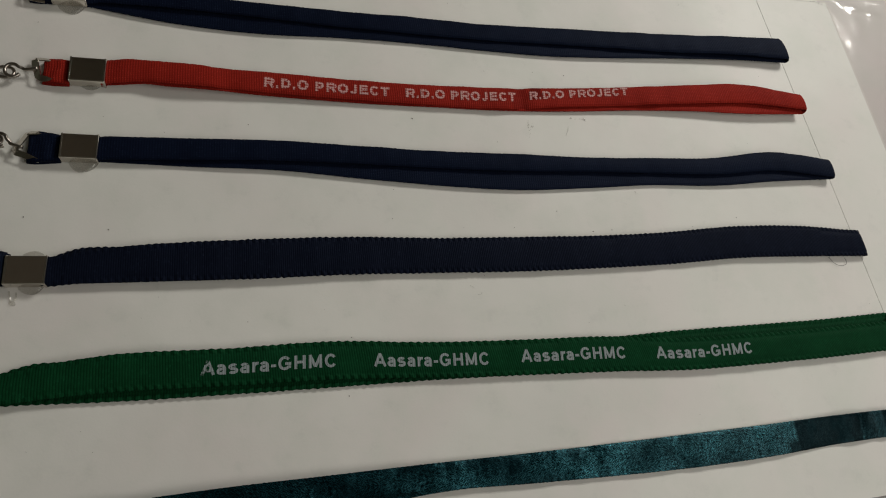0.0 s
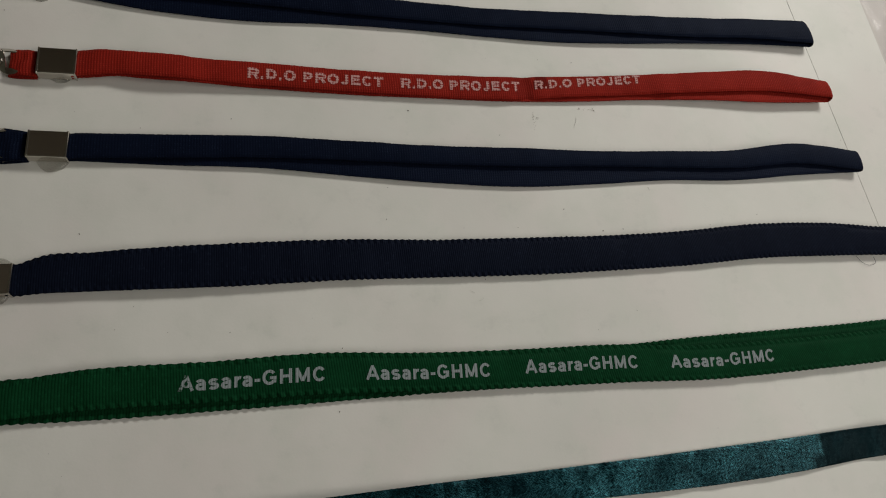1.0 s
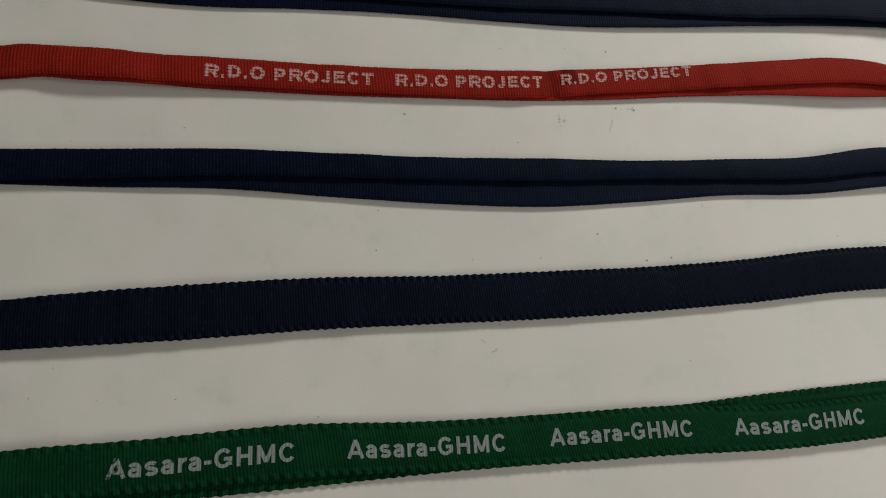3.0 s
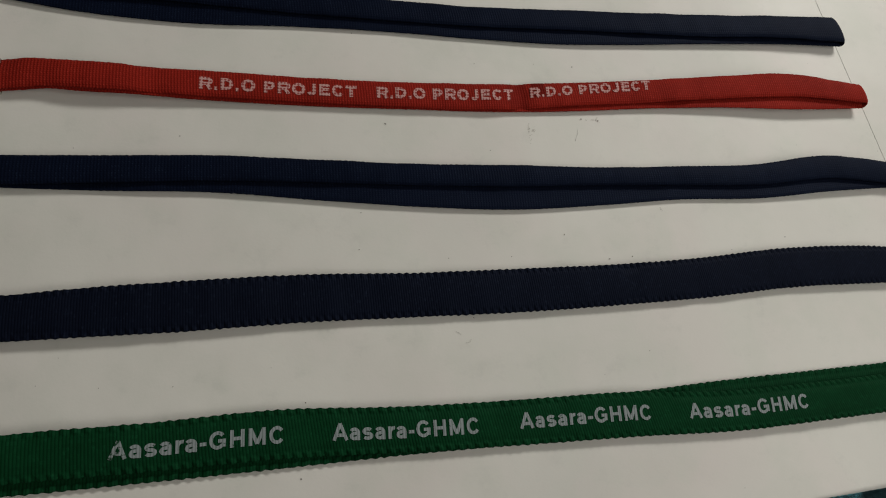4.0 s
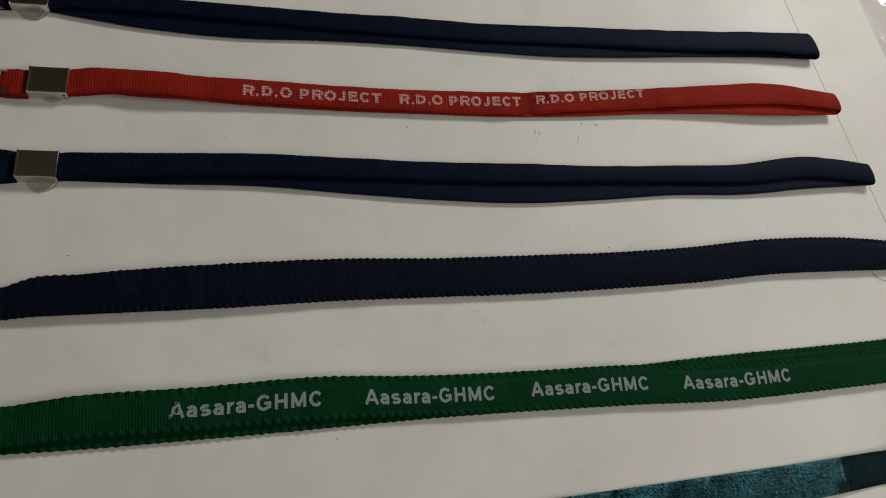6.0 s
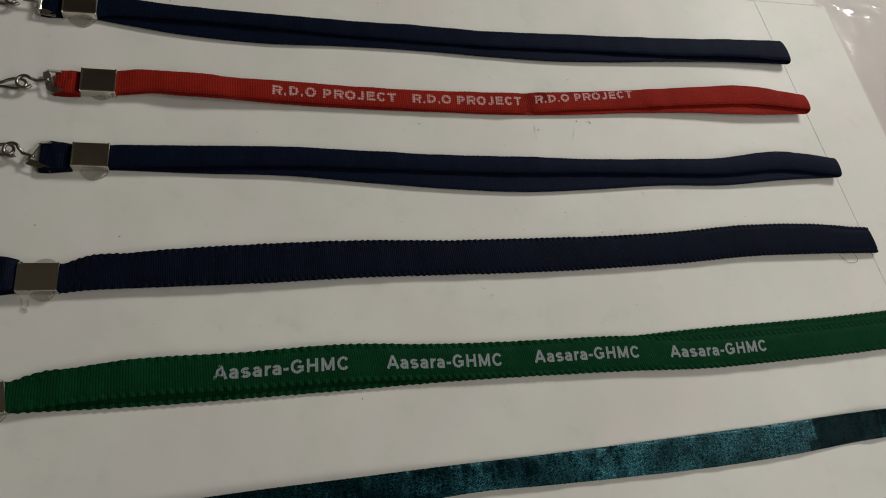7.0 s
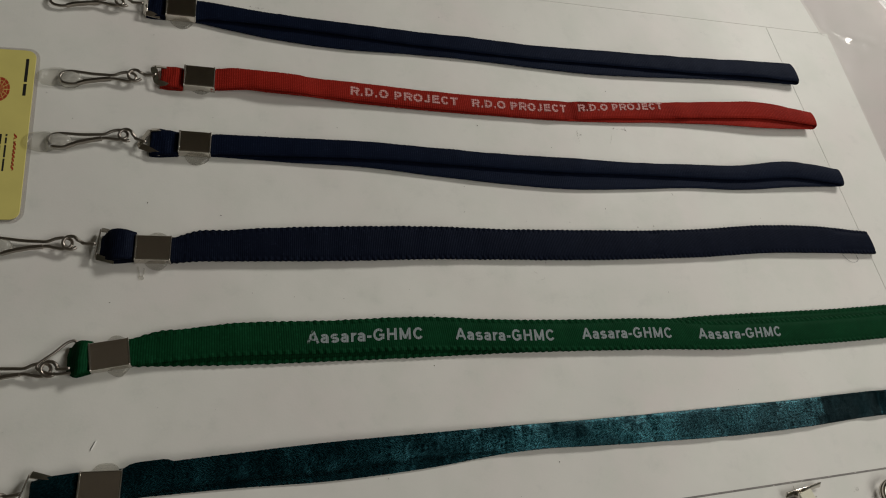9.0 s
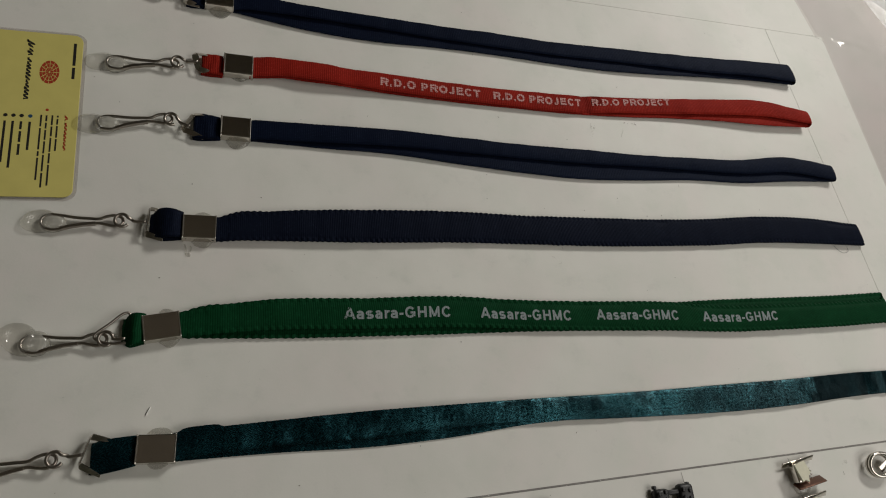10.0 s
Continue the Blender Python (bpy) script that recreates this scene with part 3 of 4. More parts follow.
def crimp(parent, x, y, turn, length=0.0155, width=0.0136, height=0.0047):
    """Bent sheet-metal sleeve with rolled ends."""
    m = pose(x, y, 0.0004, 0, 0, turn)
    outer, inner, r = [], [], 0.0005
    for cy, cz, a0 in ((1, 1, 0), (-1, 1, 90), (-1, -1, 180), (1, -1, 270)):
        for k in range(4):
            a = radians(a0 + 30 * k)
            yy, zz = cy * (width / 2 - r), height / 2 + cz * (height / 2 - r)
            outer.append((yy + r * math.cos(a), zz + r * math.sin(a)))
            inner.append((yy + (r - 0.0004) * math.cos(a), zz + (r - 0.0004) * math.sin(a)))
    rings = []
    for px, sec, grow in ((0, inner, 0), (0, outer, -0.0001), (0.00015, outer, 0.00014), (0.0004, outer, 0.00022), (0.0007, outer, 0.00012), (0.0008, outer, 0), (length - 0.0008, outer, 0),
                          (length - 0.0007, outer, 0.00012), (length - 0.0004, outer, 0.00022), (length - 0.00015, outer, 0.00014), (length, outer, -0.0001), (length, inner, 0)):
        rings.append([m @ Vector((px - length / 2, yy + (grow + 0.0002 * (1 - 2 * zz / height)) * (1 if yy > 0 else -1), zz + grow * (1 if zz > height / 2 else -1))) for yy, zz in sec])
    part("crimp", loft(rings, closed=True), M_METAL, parent, "shiny nickel crimp sleeve", False)


def end_loop(parent, material, x0, x1, y, w0, w1, puff, dy=0.0, label=""):
    """The short tape loop that holds the ring: a flattened roll from the crimp (x1) to the ring (x0)."""
    rows, s = [], 0.0
    n = 14
    bm = bmesh.new()
    uv = bm.loops.layers.uv.new("UVMap")
    path = []
    for k in range(n + 1):
        f = k / n
        path.append((x1 + (x0 - x1) * f, 0.0030 + puff * math.sin(math.pi * min(1.0, f * 0.9 + 0.1)), f))
    r = path[-1][1] / 2
    for k in range(1, 8):
        a = math.pi * k / 8
        path.append((x0 - r * 0.8 * math.sin(a), r + r * math.cos(a), 1.0))
    for k in range(n, -1, -1):
        path.append((x1 + (x0 - x1) * k / n, 0.0006, k / n))
    last, prev = None, None
    for k, (x, z, f) in enumerate(path):
        w = (w0 + (w1 - w0) * f) * (1 - min(0.45, puff * 120) * f ** 6)
        yc = y + dy * f
        if prev is not None:
            s += math.hypot(x - prev[0], z - prev[1])
        prev = (x, z)
        ring = []
        for j in range(11):
            v = j / 10
            sag = 0.0005 * (2 * v - 1) ** 4 + 0.0004 * noise.noise((x * 420, v * 2.5, y * 90))
            zz = max(0.0003, z - sag)
            ring.append((bm.verts.new((x + 0.0004 * noise.noise((v * 4, z * 300, y * 70)), yc + w * (0.5 - v), zz)), s, v * w))
        if last is not None:
            for i in range(10):
                q = (last[i], last[i + 1], ring[i + 1], ring[i])
                face = bm.faces.new([e[0] for e in q])
                for loop, e in zip(face.loops, q):
                    loop[uv].uv = (e[1], e[2])
        last = ring
    ob = part("end_loop", bm, material, parent, label)
    mod = ob.modifiers.new("thickness", "SOLIDIFY")
    mod.thickness, mod.offset = 0.0008, -1
    return ob


def strap_ring(parent, c1, c2, a1, a2, lean=0.35):
    """Nickel strip bent to a trough: an upright front plate between two splayed arms that hold the loop."""
    c1, c2, a1, a2 = (Vector((*p, 0.0032)) for p in (c1, c2, a1, a2))
    front = (c2 - c1).normalized()
    back = Vector((-front.y, front.x, 0))
    face = (Vector((0, 0, 1)) + back * lean * 2.2).normalized()
    rows = []
    for corner, end, sign in ((c1, a1, 1), (c2, a2, -1)):
        out = -front * sign
        splay = (out * 0.80 + Vector((0, 0, -0.55))).normalized()
        low = Vector((0, 0, -0.0008))
        arm = [(end + low, splay, 0.0008), (end.lerp(corner, 0.5), splay, 0.0013), (corner + (end - corner) * 0.06, splay, 0.0015),
               (corner - out * 0.0002, -face, 0.0015), (corner - out * 0.0016, -face, 0.0017)]
        rows.append(arm)
    line = rows[0] + [(p, f, w) for p, f, w in reversed(rows[1])]
    rings = []
    for i, (p, f, w) in enumerate(line):
        along = (line[min(i + 1, len(line) - 1)][0] - line[max(i - 1, 0)][0]).normalized()
        thick = along.cross(f).normalized()
        wave = 0.00025 * noise.noise((p.x * 900, p.y * 900, 2.0))
        rings.append([p + f * su * (w + wave) + thick * sn * 0.00026 for sn, su in ((-1, -1), (1, -1), (1, 1), (-1, 1))])
    bm = loft(rings)
    bmesh.ops.bevel(bm, geom=bm.edges[:], offset=0.00009, segments=1, affect="EDGES")
    part("strap_ring", bm, M_METAL, parent, "bent nickel strap ring", False)


def wire_ring(parent, tip, ends):
    """Wire triangle through the loop."""
    (tx, ty), ((ax, ay), (bx, by)) = tip, ends
    pts = [(tx, ty + 0.0014, 0.0030), ((tx + ax) / 2, (ty + ay) / 2 + 0.0006, 0.0030), (ax, ay, 0.0030), (ax + 0.003, ay - 0.001, 0.0024), (bx + 0.004, by + 0.001, 0.0024),
           (bx + 0.001, by, 0.0034), ((tx + bx) / 2, (ty + by) / 2 - 0.0016, 0.0034), (tx, ty - 0.0010, 0.0030)]
    part("wire_ring", wire(pts, 0.00062, True), M_WIRE, parent, "triangular nickel wire ring")


def swivel(parent, eye, apex):
    """Twisted wire link between ring and hook."""
    e, a = Vector((*eye, 0.0030)), Vector((*apex, 0.0034))
    d = (a - e).normalized()
    n = Vector((-d.y, d.x, 0))
    far = (a - e).length
    c, r = e + d * 0.0020, 0.0029
    pts = [a + d * 0.0046, a, (a + c + d * r) / 2 + n * 0.0007]
    for k in range(10):
        t = radians(28 + 33 * k)
        pts.append(c + d * r * math.cos(t) + n * r * math.sin(t) + Vector((0, 0, 0.0009 * math.sin(t * 0.5 + 0.6))))
    part("swivel", wire(pts, 0.00074), M_WIRE, parent, "bent nickel wire swivel")


def hook(parent, eye, turn, length=0.0325, spread=0.0035):
    """Long wire snap hook with a flat spring gate."""
    m = pose(eye[0], eye[1], 0.0018, 0, 0, turn)
    k = length / 33
    w = spread * 1000
    shape = ((1.6, 1.9), (-1.2, 2.7), (-4.5, 2.3), (-8, 1.2), (-12, 1.5), (-18, 0.58 * w), (-24, 0.86 * w), (-28.5, w), (-31.8, 0.74 * w), (-33, 0.05 * w), (-31.6, -0.74 * w), (-28, -1.04 * w), (-25, -0.98 * w),
             (-19, -0.66 * w), (-12, -1.3), (-8, -1.1), (-4.5, -2.0), (-1.2, -2.7), (1.6, -1.9), (2.5, 0))
    z = (0.4, 0.6, 0.6, 0.3, 0.1, 0, 0, 0, 0, 0, 0, 0, 0, 0.1, 0.5, 0.7, 0.9, 1.0, 0.8, 0.4)
    body = part("hook", wire([m @ Vector((px * k, py / 1000, pz / 1000)) for (px, py), pz in zip(shape, z)], 0.00070, True), M_WIRE, parent, "nickel wire snap hook")
    gate = []
    for px, py, pz in ((-25.0, -spread * 1000, 0.1), (-21, -0.72 * spread * 1000, 0.4), (-15, -0.45 * spread * 1000, 0.5), (-9.5, -1.2, 0.7)):
        c = Vector((px * k, py / 1000, pz / 1000))
        gate.append([m @ (c + Vector((0, sy * 0.00065, sz * 0.0010))) for sy, sz in ((-1, -1), (1, -1), (1, 1), (-1, 1))])
    part("gate", loft(gate), M_WIRE, body, "flat spring gate", False)


def glue(x, y, rx, ry, h, turn=0.0, seed=0, material=M_GLUE):
    """A set drop of clear hot glue."""
    m = pose(x, y, 0.00005, 0, 0, turn)
    rings = []
    for k in range(9):
        a = math.pi / 2 * k / 8.5
        rings.append([m @ Vector((rx * math.cos(a) ** 0.8 * (1 + 0.12 * noise.noise((math.cos(t) * 1.3, math.sin(t) * 1.3, seed))) * math.cos(t),
                                  ry * math.cos(a) ** 0.8 * (1 + 0.12 * noise.noise((math.cos(t) * 1.3, math.sin(t) * 1.3, seed + 5))) * math.sin(t), h * math.sin(a))) for t in (2 * math.pi * j / 28 for j in range(28))])
    ob = part("glue_blob", loft(rings), material)
    return tagged(ob, "clear dried hot glue drop on the board", "glue", "drops of clear glue")


def lanyard(name, label, strap, material, loop, clip, ring, eye, apex, turn, words=(), length=0.0308):
    base = root(name, (clip[0], clip[1], 0.0), label, "lanyard", LANYARDS)
    part("strap", strap.mesh(), material, base)
    crimp(base, *clip)
    end_loop(base, material, *loop)
    if len(ring) == 2:
        wire_ring(base, *ring)
    else:
        strap_ring(base, *ring)
    swivel(base, eye, apex)
    hook(base, eye, turn, length)
    for w in words:
        lettering(strap, *w, base, 80 if material is M_GREEN else 98)
    return base


navy_a = Strap((-0.0560, 0.3250, (0.1832, 0.1804, 0.1798, 0.1798, 0.1804, 0.1803, 0.1816, 0.1832, 0.1846, 0.1868, 0.1888)),
               (-0.0560, 0.3282, (0.1717, 0.1720, 0.1716, 0.1706, 0.1703, 0.1703, 0.1715, 0.1723, 0.1730, 0.1748, 0.1748)),
               (-0.0560, 0.3282, (0.1700, 0.1650, 0.1635, 0.1652, 0.1657, 0.1650, 0.1650, 0.1673, 0.1703, 0.1727, 0.1740)),
               0.0120, (0.0030, 0.0034, 0.0032, 0.0030, 0.0030, 0.0030, 0.0034, 0.0039, 0.0045, 0.0054, 0.0058),
               (0.0014, 0.0014, 0.0012, 0.0012, 0.0013, 0.0014, 0.0016, 0.0019, 0.0023, 0.0028, 0.0030), crown=0.0007, pinch=(-0.0575, 0.010, 0.1826, 0.1700))
lanyard("lanyard", "navy blue tubular polyester lanyard with nickel crimp and hook", navy_a, M_NAVY,
        (-0.0785, -0.0705, 0.1765, 0.0125, 0.0136, 0.0006), (-0.0631, 0.1766, 1.0, 0.0148, 0.0126), ((-0.0800, 0.1822), (-0.0800, 0.1712), (-0.0730, 0.1830), (-0.0730, 0.1700)), (-0.0930, 0.1765), (-0.0858, 0.1765), 5.0)

red = Strap((-0.0465, 0.3288, (0.1411, 0.1396, 0.1406, 0.1402, 0.1404, 0.1417, 0.1444, 0.1473, 0.1510, 0.1535, 0.1502)),
            (-0.0465, 0.3310, (0.1292, 0.1298, 0.1295, 0.1292, 0.1291, 0.1296, 0.1332, 0.1364, 0.1395, 0.1416, 0.1402)),
            (-0.0465, 0.3295, (0.1291, 0.1291, 0.1286, 0.1284, 0.1288, 0.1293, 0.1313, 0.1342, 0.1357, 0.1360, 0.1384)),
            0.0120, (0.0036, 0.0057, 0.0037, 0.0030, 0.0029, 0.0029, 0.0031, 0.0039, 0.0053, 0.0064, 0.0062),
            (0.0018, 0.0041, 0.0023, 0.0016, 0.0015, 0.0015, 0.0016, 0.0021, 0.0032, 0.0042, 0.0040), crown=0.0007,
            pinch=(-0.0465, 0.004, 0.1402, 0.1284), bulge=((-0.0200, 0.0013, 0.0200),), tuck=((-0.0290, 0.0012, 0.0090),), creases=((0.1525, 0.0010, 0.004), (0.0060, 0.0006, 0.005), (0.2250, -0.0005, 0.006)))
WORD, WORD_B = "R.D.O PROJECT", "Aasara-GHMC"
lanyard("lanyard", "red woven lanyard printed with pale lettering", red, M_RED,
        (-0.0690, -0.0595, 0.1340, 0.0118, 0.0124, 0.0006), (-0.0520, 0.1348, 0.0, 0.0148, 0.0121), ((-0.0738, 0.1390), (-0.0714, 0.1300), (-0.0668, 0.1394), (-0.0645, 0.1290), 0.8), (-0.0835, 0.1322), (-0.0765, 0.1335), 6.0,
        ((WORD, 0.0233, 0.0834, 0.54, 0.52, 0.0050, M_PRINTRED), (WORD, 0.0915, 0.1503, 0.50, 0.46, 0.0050, M_PRINTRED), (WORD, 0.1578, 0.2156, 0.42, 0.27, 0.0048, M_PRINTRED)))

navy_b = Strap((-0.0465, 0.3388, (0.1031, 0.1038, 0.1049, 0.1041, 0.1033, 0.1038, 0.1037, 0.1051, 0.1068, 0.1118, 0.1092)),
               (-0.0465, 0.3400, (0.0921, 0.0934, 0.0948, 0.0947, 0.0942, 0.0943, 0.0956, 0.0963, 0.0971, 0.1005, 0.0980)),
               (-0.0465, 0.3392, (0.0920, 0.0911, 0.0908, 0.0881, 0.0858, 0.0850, 0.0873, 0.0904, 0.0913, 0.0949, 0.0977)),
               0.0120, (0.0032, 0.0036, 0.0036, 0.0035, 0.0035, 0.0035, 0.0035, 0.0035, 0.0038, 0.0048, 0.0046),
               (0.0011, 0.0014, 0.0016, 0.0016, 0.0016, 0.0016, 0.0015, 0.0014, 0.0016, 0.0027, 0.0024), crown=0.0007, pinch=(-0.0465, 0.006, 0.1025, 0.0915))
lanyard("lanyard", "dark navy tubular polyester lanyard with tilted strap ring", navy_b, M_NAVY,
        (-0.0712, -0.0595, 0.0970, 0.0120, 0.0150, 0.0006), (-0.0521, 0.0973, -0.5, 0.0148, 0.0116), ((-0.0724, 0.1030), (-0.0768, 0.0942), (-0.0660, 0.1036), (-0.0672, 0.0906), 0.6), (-0.0845, 0.0997), (-0.0780, 0.0975), 10.0)

navy_c = Strap((-0.0610, 0.3468, (0.0490, 0.0539, 0.0565, 0.0583, 0.0584, 0.0595, 0.0607, 0.0631, 0.0670, 0.0680, 0.0661)),
               (-0.0610, 0.3500, (0.0368, 0.0379, 0.0391, 0.0411, 0.0419, 0.0426, 0.0443, 0.0466, 0.0500, 0.0510, 0.0517)),
               (-0.0610, 0.3500, (0.0375, 0.0386, 0.0398, 0.0418, 0.0425, 0.0432, 0.0450, 0.0473, 0.0506, 0.0517, 0.0520)),
               0.0150, (0.0032, 0.0035, 0.0033, 0.0028, 0.0026, 0.0026, 0.0026, 0.0027, 0.0029, 0.0032, 0.0029), low_z=0.0010, picot=0.00021, pitch=0.00285, pinch=(-0.0605, 0.016, 0.0478, 0.0364))
lanyard("lanyard", "wide navy grosgrain lanyard with beaded edges", navy_c, M_NAVYRIB,
        (-0.0872, -0.0738, 0.0434, 0.0128, 0.0166, 0.0034), (-0.0666, 0.0424, 0.0, 0.0151, 0.0120), ((-0.0888, 0.0508), (-0.0898, 0.0384), (-0.0836, 0.0500), (-0.0822, 0.0358), 0.15), (-0.1018, 0.0442), (-0.0945, 0.0440), 3.5)

green = Strap((-0.0745, 0.350, (0.0020, 0.0078, 0.0090, 0.0108, 0.0094, 0.0093, 0.0098, 0.0080, 0.0092, 0.0112, 0.0140)),
              (-0.0745, 0.357, (-0.0097, -0.0066, -0.0059, -0.0050, -0.0059, -0.0064, -0.0065, -0.0072, -0.0056, -0.0035, -0.0006)),
              (-0.0745, 0.354, (-0.0096, -0.0099, -0.0091, -0.0080, -0.0067, -0.0062, -0.0058, -0.0033, -0.0014, 0.0006, 0.0036)),
              0.0155, (0.0033, 0.0036, 0.0032, 0.0029, 0.0028, 0.0027, 0.0028, 0.0031, 0.0032, 0.0031, 0.0030), low_z=0.0010, picot=0.00024, pitch=0.0035, pinch=(-0.0735, 0.018, 0.0012, -0.0098))
lanyard("lanyard", "green grosgrain lanyard with beaded edges and grey lettering", green, M_GREEN,
        (-0.0945, -0.0865, -0.0060, 0.0128, 0.0158, 0.0028, -0.0010), (-0.0798, -0.0052, 9.0, 0.0155, 0.0119), ((-0.1055, -0.0096), ((-0.0955, 0.0006), (-0.0955, -0.0124))),
        (-0.1035, -0.0106), (-0.0985, -0.0106), 4.0,
        tuple((WORD_B, a, b, v, v, 0.0056, M_PRINT) for a, b, v in ((0.0002, 0.0548, 0.51), (0.0704, 0.1228, 0.51), (0.1378, 0.1910, 0.47), (0.2067, 0.2614, 0.46))), 0.0300)

teal = Strap((-0.0722, 0.345, (-0.0504, -0.0474, -0.0448, -0.0432, -0.0416, -0.0404, -0.0388, -0.0370, -0.0352, -0.0330, -0.0316)),
             (-0.0722, 0.346, (-0.0612, -0.0580, -0.0567, -0.0538, -0.0527, -0.0530, -0.0528, -0.0521, -0.0500, -0.0467, -0.0446)),
             (-0.0722, 0.346, (-0.0621, -0.0609, -0.0606, -0.0580, -0.0536, -0.0522, -0.0516, -0.0508, -0.0488, -0.0457, -0.0438)),
             0.0116, (0.0032, 0.0034, 0.0032, 0.0030, 0.0026, 0.0018, 0.0016, 0.0015, 0.0015, 0.0016, 0.0020), low_z=0.0005, thick=0.0006, crown=0.0002, creases=((0.312, -0.0013, 0.009), (0.331, -0.0008, 0.003), (0.168, 0.0004, 0.006), (0.212, 0.0002, 0.005), (0.262, -0.0002, 0.005), (-0.022, 0.0006, 0.007)), tilt=(-0.0006, -0.0009, -0.0010, -0.0008, 0.0, 0.0005, 0.0006, 0.0006, 0.0006, -0.0006, 0.0), pinch=(-0.0720, 0.008, -0.0508, -0.0622), bulge=((-0.0615, 0.0013, 0.0082),))
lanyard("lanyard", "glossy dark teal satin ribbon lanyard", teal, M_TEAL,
        (-0.1018, -0.0860, -0.0570, 0.0120, 0.0140, 0.0010, -0.0024), (-0.0784, -0.0568, -1.0, 0.0156, 0.0117), ((-0.1034, -0.0508), (-0.1066, -0.0616), (-0.0945, -0.0530), (-0.0985, -0.0662), 0.15), (-0.1172, -0.0592), (-0.1098, -0.0582), 8.0)

# clear glue under the crimps, over the hook ends and below the clip
UNDER = ((-0.0515, 0.1336, 0.0058, 0.0064, 0.0020, 0), (-0.0510, 0.0950, 0.0068, 0.0078, 0.0020, 0), (-0.0655, 0.0428, 0.0064, 0.0094, 0.0020, 0),
         (-0.0775, -0.0050, 0.0062, 0.0086, 0.0018, 9), (-0.0775, -0.0562, 0.0068, 0.0086, 0.0020, 0), (-0.0625, 0.1742, 0.0066, 0.0085, 0.0020, 0),
         (0.2520, -0.0940, 0.0060, 0.0045, 0.0018, 0), (-0.0712, 0.0298, 0.0010, 0.0013, 0.0007, 70))
OVER = ((-0.1165, 0.1298, 0.0082, 0.0052, 0.0036, 8), (-0.1178, 0.0945, 0.0078, 0.0052, 0.0036, 5), (-0.1332, 0.0432, 0.0078, 0.0055, 0.0038, 0),
        (-0.1345, -0.0100, 0.0085, 0.0064, 0.0040, -35), (-0.1500, -0.0620, 0.0076, 0.0055, 0.0036, 0), (-0.1100, 0.1290, 0.0052, 0.0046, 0.0030, 10),
        (-0.1112, 0.0950, 0.0054, 0.0046, 0.0030, 0), (-0.1278, 0.0424, 0.0052, 0.0042, 0.0030, 0), (-0.1282, -0.0118, 0.0054, 0.0056, 0.0032, 20))
for n, drop in enumerate(UNDER + OVER):
    glue(*drop, n * 3.1, M_GLUECLOUDY if n > 12 else M_GLUE)
for pts in (((-0.0728, 0.0348), (-0.0722, 0.0325), (-0.0716, 0.0302)), ((-0.0702, 0.0342), (-0.0700, 0.0322), (-0.0706, 0.0304))):
    tagged(part("glue_string", wire([(x, y, 0.0003) for x, y in pts], 0.00030, sides=8), M_GLUE), "thin clear string of glue below a crimp", "glue")
# Opaque white colour stands for the bright glint along this clear glue string.
part("glue_thread", wire([(-0.0838, -0.0428, 0.0002), (-0.0828, -0.0408, 0.0004), (-0.0822, -0.0394, 0.0002)], 0.00022, sides=6), M_GLUEGLINT)
tagged(bpy.data.objects["glue_thread"], "thin string of dried glue, its glint painted white", "glue")

# ---- visiting card ----
card = root("visiting_card", (-0.150, 0.099, 0), "yellow printed visiting card with rounded corners", "card")
cm = pose(-0.1257, 0.1430, 0, 0, 0, 2.6)


def rounded(w, h, r, grow=0.0):
    pts = []
    for cx, cy, a0 in ((-r, -r, 0), (-w + r, -r, 90), (-w + r, -h + r, 180), (-r, -h + r, 270)):
        for k in range(7):
            a = radians(a0 + 15 * k)
            p = cm @ Vector((cx + (r + grow) * math.cos(a), cy + (r + grow) * math.sin(a), 0))
            pts.append((p.x, p.y))
    return pts


part("sleeve", slab(rounded(0.053, 0.0878, 0.004, 0.0016), 0.0001, 0.0005, 0.0001), M_SLEEVE, card, "clear plastic edge round the card", False)
part("paper", slab(rounded(0.053, 0.0878, 0.004), 0.0006, 0.0010, 0.0001), M_CARD, card, "", False)


def bar(d, a, b, thick, material, words):
    """A line of print from a to b, d in from the card's edge: one plain bar for each word of so many letters."""
    step = (b - a) / (sum(words) + 0.7 * (len(words) - 1))
    pos = a
    for n in words:
        end = pos + n * step
        bm = bmesh.new()
        bm.faces.new([bm.verts.new(cm @ Vector((-d + s * thick / 2, -f, 0.00104))) for s, f in ((-1, pos), (1, pos), (1, end), (-1, end))])
        part("print_bar", bm, material, card, "", False)
        pos = end + 0.7 * step


def flourish(d, a, b, high, material, seed):
    """A brush-drawn mark in place of a name: a slanting ribbon of uneven weight."""
    bm = bmesh.new()
    n = int((b - a) / 0.00022)
    last = None
    for k in range(n + 1):
        f = a + (b - a) * k / n
        off = high * 0.5 * math.sin(f * 3100 + 1.5 * noise.noise((f * 300, seed, 0))) * (0.75 + 0.5 * noise.noise((f * 260, seed, 4)))
        w = 0.00042 + 0.00024 * math.cos(f * 3100 + 0.6)
        row = [bm.verts.new(cm @ Vector((-d + off, -f - off * 0.35 + q * w, 0.00104))) for q in (-1, 1)]
        if last:
            bm.faces.new((last[0], last[1], row[1], row[0]))
        last = row
    part("print_mark", bm, material, card, "", False)


